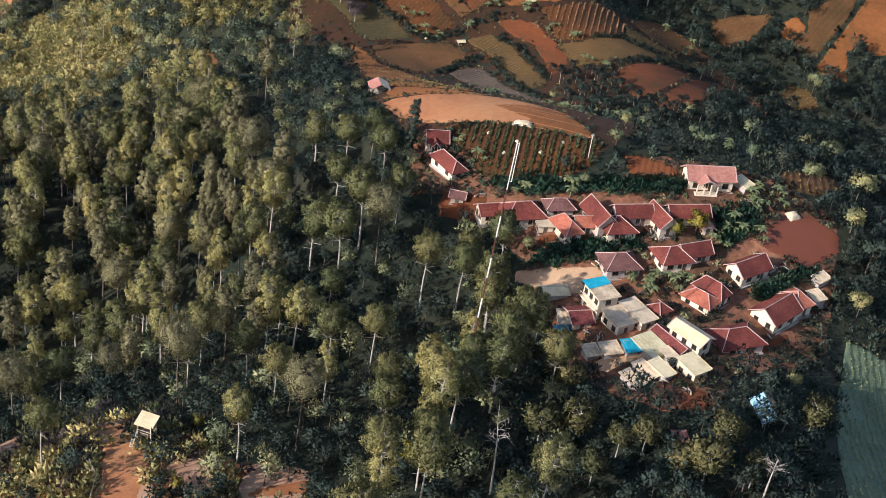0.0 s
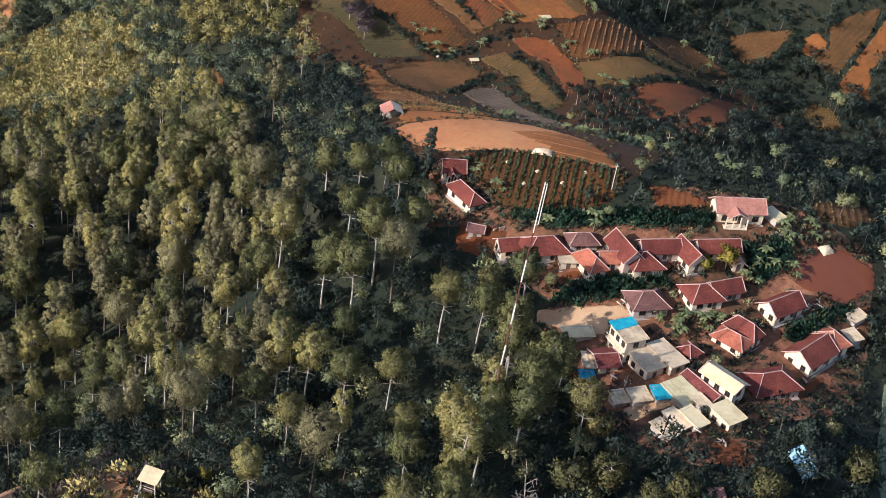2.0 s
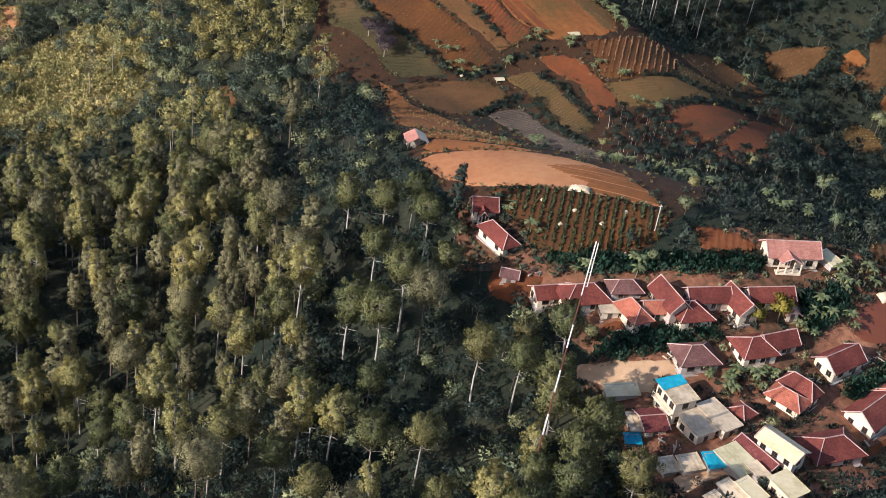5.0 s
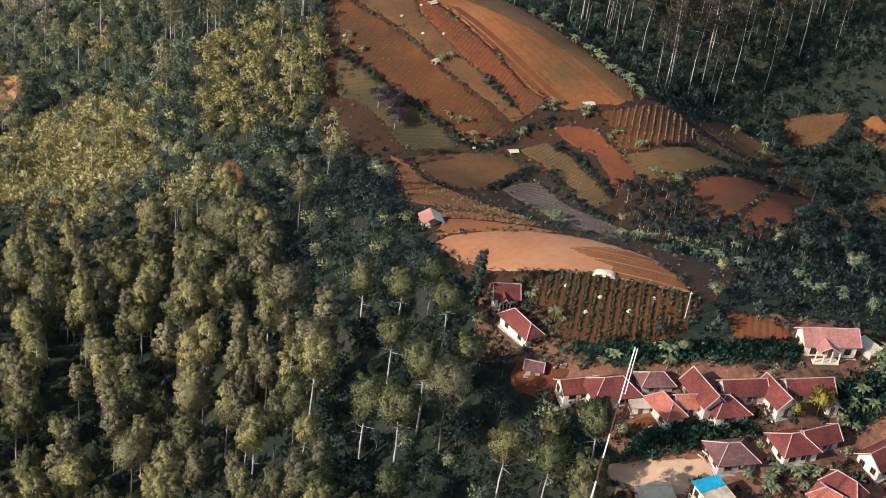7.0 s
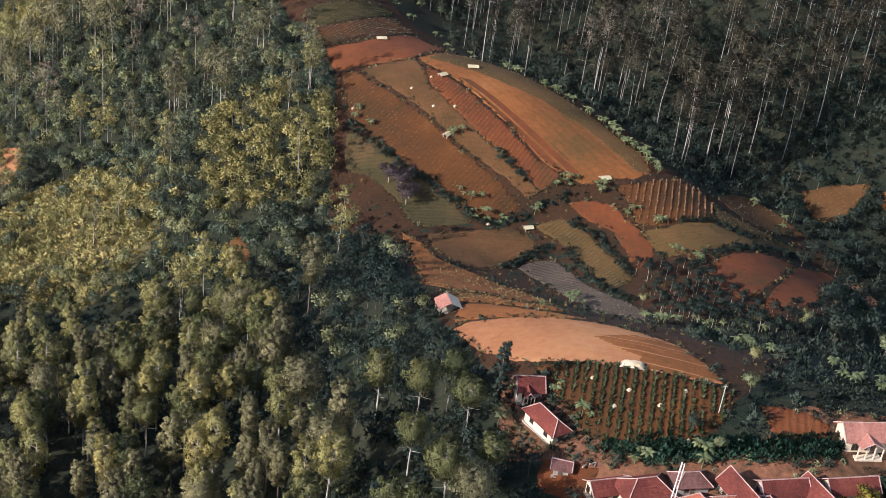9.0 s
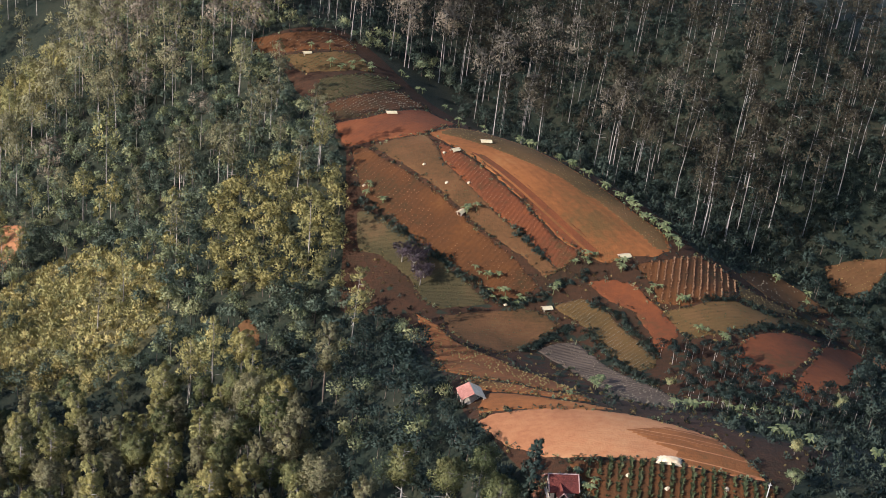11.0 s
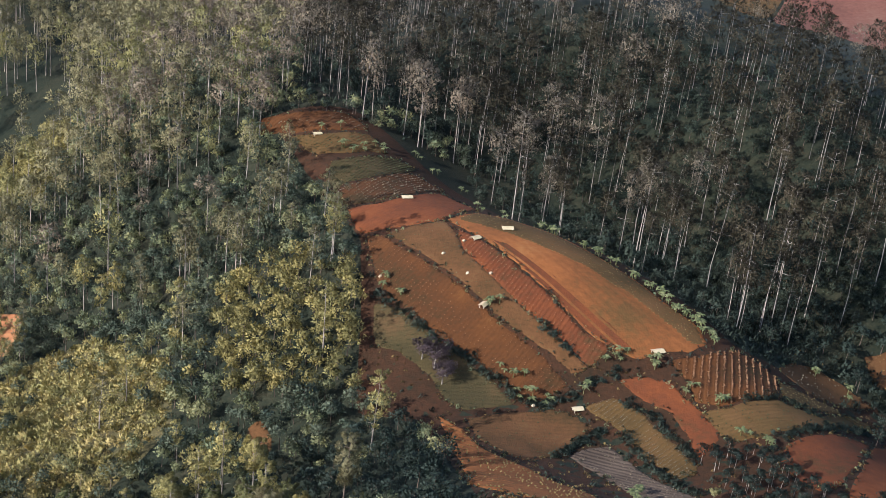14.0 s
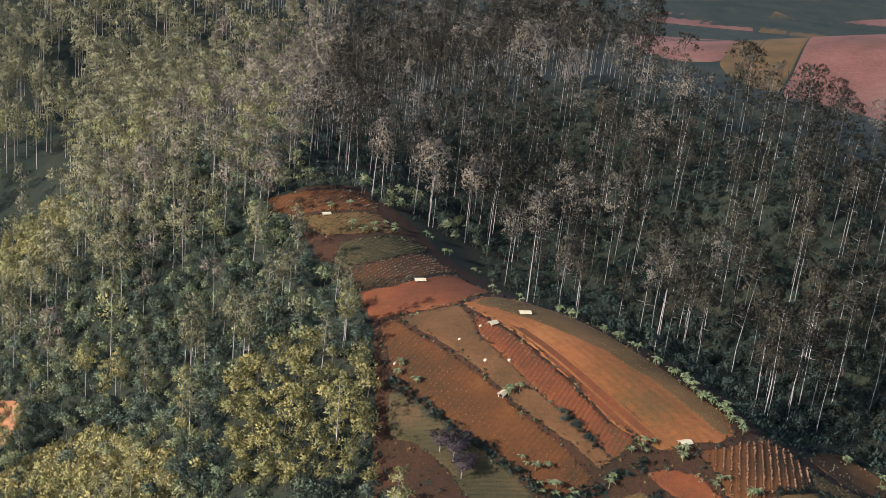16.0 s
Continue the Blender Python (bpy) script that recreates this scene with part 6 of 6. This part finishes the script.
mauve.matrix_basis = pose(-5.2, 393.8, float(height(-5.2, 393.8)))
for x, y, s in ((-11.2, 400.4, 1.2), (-8.0, 396.5, 1.5), (-6.0, 391.0, 1.2)):
    copy_thing(mauve, pose(x, y, float(height(x, y)), 0, 0, 70 * s) @ Matrix.Diagonal((s, s, s, 1)))
for k, (x, y, s) in enumerate(((52, 342, 0.5), (62, 330, 0.6), (70, 338, 0.55), (76, 330, 0.6), (88, 330, 0.9), (92, 322, 1.0), (100, 312, 1.0), (60, 278, 0.6), (66, 280, 0.6), (56, 264, 0.6), (88, 268, 0.8), (94, 264, 0.9), (100, 262, 0.9), (108, 250, 1.1), (110, 240, 1.1), (106, 228, 0.9), (84, 196, 0.8), (78, 190, 0.9), (112, 262, 1.2), (36, 231, 0.6), (60.5, 195.5, 0.35), (66, 212, 0.45), (48, 248, 0.6), (44, 252, 0.5), (34, 212, 0.7), (38, 201, 0.8), (30, 232, 0.9), (118, 300, 1.2), (122, 330, 1.1), (150, 400, 1.4), (146, 404, 1.2))):
    plant(TREES, used_t, k % 3, x, y, 57 * k, s)

for k, (x, y, s) in enumerate(((37, 206, 0.80), (39, 192, 0.86), (24, 227, 0.92), (41, 187, 0.98), (35, 173, 1.04), (41, 173, 1.10), (51, 167, 0.80), (47, 167, 0.86), (64, 167, 0.92), (82, 178, 1.10), (55, 160, 0.80), (35, 197, 0.86), (33, 211, 0.92), (36, 213, 0.6), (59, 158, 1.10), (67, 159, 0.80), (35, 162, 0.86), (42, 160, 0.92))):
    plant(OLIVE, used_o, k % 2, x, y, 71 * k, s)


def pole(x, y, h, label):
    t = tagged(empty("utility_pole", x, y, float(height(x, y)) - 0.3), label, "pole")
    bm = bmesh.new()
    bar(bm, (0, 0, 0), (0, 0, h), 0.07)
    part("post", bm, M["steel"], t)
    bm = bmesh.new()
    bar(bm, (-0.35, 0, h - 0.4), (0.35, 0, h - 0.4), 0.05)
    part("cross_arm", bm, M["steel"], t)
    return t


pole(49.2, 257.0, 6.5, "plain pale pole at the edge of a plot")


def mast(x, y, tip, lean_x, label):
    """A very tall slender mast in white and rust-red bands, with a ladder rail at its head."""
    z0 = float(height(x, y)) - 0.5
    t = tagged(empty("radio_mast", x, y, z0), label, "mast")
    high = tip - z0
    at = lambda z: Vector((lean_x * (z - z0) / high, 0, z - z0))
    z, k = tip - 9.2, 0
    stops = [tip]
    while z > z0 + 1:
        stops.append(z)
        z, k = z - (5.2 if k == 0 else 4.25), k + 1
    stops.append(z0)
    for i, (top, low) in enumerate(zip(stops, stops[1:])):
        bm = bmesh.new()
        bar(bm, at(low), at(top), 0.08 + 0.07 * (tip - top) / high)
        part("mast_section", bm, M["mast_white" if i % 2 == 0 else "mast_red"], t, "white painted section" if i % 2 == 0 else "rust-red painted section")
    side = Vector((0.45, 0, 0))
    bm = bmesh.new()
    bar(bm, at(tip - 7.6) + side, at(tip - 0.2) + side * 0.8, 0.06)
    part("side_rail", bm, M["mast_white"], t)
    for k in range(4):
        bm = bmesh.new()
        z = tip - 0.4 - 2.4 * k
        bar(bm, at(z), at(z) + side * 0.95, 0.035)
        part("rung", bm, M["mast_white"], t)
    return t


mast(23.0, 192.0, 35.2, 2.0, "very tall slender mast painted in white and rust-red bands")


def tarp(x, y, w, d, rot, label, mat="sheet", h=0.5):
    """A sheet thrown over a heap: a low rumpled mound."""
    n = 9
    u = np.linspace(-1, 1, n)
    U, V = np.meshgrid(u, u, indexing="ij")
    gg = np.random.default_rng(int(x * 7 + y))
    dome = h * (1 - np.maximum(np.abs(U), np.abs(V)) ** 3) * (0.85 + 0.25 * gg.random(U.shape)) + 0.06
    c, s = math.cos(radians(rot)), math.sin(radians(rot))
    lx, ly = U * w / 2 + gg.normal(0, 0.05, U.shape), V * d / 2 + gg.normal(0, 0.05, U.shape)
    X, Y = x + lx * c - ly * s, y + lx * s + ly * c
    Z = height(X, Y) + 0.18 + dome
    ob = mesh_object("tarpaulin", np.stack([X, Y, Z], -1).reshape(-1, 3), grid_faces(n, n), M[mat])
    return tagged(ob, label, "tarpaulin")


tarp(94.2, 249.0, 3.2, 2.2, 30, "white heap of sheets at the edge of the pond", h=0.9)
tarp(35.4, 269.5, 4.4, 2.2, -14, "white tarpaulin over a heap at the edge of the field", h=0.9)
for x, y, w, rot in ((-17.7, 476.8, 2.6, 15), (1.8, 443.1, 2.2, 40), (11.0, 450.6, 2.6, 10), (4.0, 416.3, 2.0, 60), (47.8, 399.1, 2.6, 25), (27.0, 382.3, 2.0, 20), (-48.5, 526.9, 2.2, 20)):
    open_hut("field_shelter", x, y, rot, w, 0.6 * w, 0.8, 0.3, "low pale sheet shelter on short posts among the plots", ("cream_sheet", "sheet"), "x", False)
for x, y in ((-7, 437), (43, 250), (52, 251), (22, 247), (28, 266), (34, 262), (39, 258), (31, 258), (44, 262), (-49, 564), (-1.4, 442.1), (-0.4, 428), (5.8, 427.4), (-23.6, 431.6), (16.4, 383.7)):
    tarp(x, y, 0.9, 0.7, 30, "small white sack lying on the soil", "sheet", 0.4)

def bare_tree(x, y, h, seed, label):
    """A dead standing tree: a pale leaning trunk with bare forked limbs at its head."""
    g = np.random.default_rng(seed)
    v, f, along = trunk_arrays(h, 0.24, seed, 7, 6, 0.10)
    t = tagged(empty("bare_tree", x, y, float(height(x, y)) - 0.1), label, "tree", group="bare trees")
    mesh_object("trunk", v, f, M["pale_bark"], t, smooth=True)
    for k in range(11):
        a, p = k * 2.4 + g.uniform(-0.4, 0.4), along(g.uniform(0.66, 0.99))
        q = p + np.array([math.cos(a), math.sin(a), g.uniform(0.3, 1.1)]) * g.uniform(0.8, 2.0)
        limb = [limb_arrays(p, q, 0.07)]
        for j in range(4):
            limb.append(limb_arrays(p + (q - p) * (0.4 + 0.2 * j), q + g.normal(0, 0.55, 3), 0.035))
        lv, lf = join(limb)
        mesh_object("limb", lv, lf, M["dull_bark"], t)
    return t


bare_tree(26.9, 161.2, 17.0, 801, "tall dead tree with a pale bare trunk and leafless limbs")
bare_tree(68.5, 156.0, 9.0, 803, "thin dead tree with leafless grey limbs among bushes")


def fence(points, label):
    """A low rail fence: a post every two metres and two rails between posts."""
    x0, y0 = points[0]
    z0 = float(height(x0, y0))
    t = tagged(empty("rail_fence", x0, y0, z0), label, "fence", group="rail fences")
    stops = []
    for (ax, ay), (bx, by) in zip(points, points[1:]):
        n = max(1, round(math.dist((ax, ay), (bx, by)) / 2.0))
        stops += [(ax + (bx - ax) * k / n, ay + (by - ay) * k / n) for k in range(n)]
    stops.append(points[-1])
    tops = [Vector((x - x0, y - y0, float(height(x, y)) - z0)) for x, y in stops]
    for p in tops:
        bm = bmesh.new()
        bar(bm, p - Vector((0, 0, 0.3)), p + Vector((0, 0, 1.3)), 0.07)
        part("post", bm, M["pale_timber"], t)
    for p, q in zip(tops, tops[1:]):
        for z in (0.6, 1.15):
            bm = bmesh.new()
            bar(bm, p + Vector((0, 0, z)), q + Vector((0, 0, z)), 0.05)
            part("rail", bm, M["pale_timber"], t)
    return t


fence([(-41.8, 171.7), (-38.8, 168.2), (-36.9, 164.2), (-36.6, 159.5), (-36.5, 152.0)], "pale timber rail fence along the earth path")
fence([(-63.0, 184.0), (-59.0, 182.0), (-55.0, 179.5)], "pale timber rail fence at the edge of a clearing")
open_hut("small_shack", 10.4, 167.5, 20, 2.2, 2.2, 1.7, 0.5, "small shack with an orange-red roof among trees", ("roof_orange", "roof_orange"), "x", False)

# Greenery and clutter between the houses.
spots = [(o.matrix_basis.translation.x, o.matrix_basis.translation.y, max((c.dimensions.x for c in o.children), default=4)) for o in scene.objects if o.parent is None and o.type == "EMPTY" and o.name.split(".")[0] in ("house", "shed")]
X, Y, g = scatter(44, 10, 110, 178, 272, 1.35)
free = inside(VILLAGE, X, Y) & ~in_fields(X, Y)
for x, y, r in spots:
    free &= (X - x) ** 2 + (Y - y) ** 2 > (0.62 * max(r, 4)) ** 2
green = free & (g.random(len(X)) < (Y > 246) * 0.6 + np.where(np.sin(X * 0.21) + np.sin(Y * 0.33 + X * 0.1) > np.where(X > 60, -0.8, -0.5), np.where(X > 60, 0.85, 0.6), np.where(X > 60, 0.3, 0.15)))
pick = g.random(len(X)) < 0.75
bush_stuff("bushes", X[green & pick], Y[green & pick], 45, "dark_shaded_leaves", "dark bushes between the houses", 0.45, 1.0)
bush_stuff("bushes", X[green & ~pick], Y[green & ~pick], 46, "broad_leaves", "green garden plants between the houses", 0.4, 0.9)

HEDGES = [[(26, 249.5), (36, 245.5), (51, 247), (62, 248), (70, 250), (69, 253), (60, 251.5), (48, 250), (36, 250)], [(75, 245), (79, 246), (86, 250), (84, 241), (78, 236)], [(36.2, 227.1), (36.8, 230.7), (43.7, 232.3), (59.0, 235.6), (60.0, 232.8), (50.5, 229.1), (43.6, 227.1)], [(81.1, 223.7), (83.5, 227.4), (94.7, 236.2), (97.1, 234.9), (91.4, 230.6), (84.0, 222.4)]]
X, Y, g = scatter(47, 24, 100, 218, 256, 0.9)
for o in HEDGES:
    on = inside(o, X, Y)
    bush_stuff("hedge", X[on], Y[on], 48, "hedge_leaves", "dense dark green hedge beside the houses", 0.8, 1.25)


def heap(x, y, r, label, mat, seed):
    """A loose pile of boards and scraps."""
    gg = np.random.default_rng(seed)
    t = tagged(empty("scrap_heap", x, y, float(height(x, y)) + 0.1), label, "clutter", group="scrap heaps")
    for k in range(7):
        a = gg.uniform(0, 6.28)
        p = Vector((gg.normal(0, r * 0.4), gg.normal(0, r * 0.4), 0.1 + 0.09 * k))
        d = Vector((math.cos(a), math.sin(a), gg.uniform(-0.1, 0.2))) * gg.uniform(0.5, 1.0) * r * 0.6
        bm = bmesh.new()
        bar(bm, p - d, p + d, 0.07 + 0.06 * gg.random())
        part("board", bm, M[("pale_timber", mat, "timber")[k % 3]], t)
    return t


for k, (x, y, r) in enumerate(((42, 233, 1.6), (51.5, 228.5, 1.8), (50, 227.5, 1.6), (86, 231.5, 1.8), (88, 233, 1.6), (90, 234.5, 1.5), (62.5, 235.5, 1.5), (61, 238, 1.4), (58, 215, 1.3), (84, 250, 1.7), (86, 252, 1.5), (93, 226, 1.6), (66, 214, 1.2), (47, 208, 1.3), (49, 206, 1.2), (26, 246, 1.2), (76, 226, 1.3), (58, 189, 1.4), (62, 187, 1.3), (84, 214, 1.4))):
    heap(x, y, r, "loose pile of pale boards and scraps beside a house", ("sheet", "roof_red")[k % 2], 500 + k)
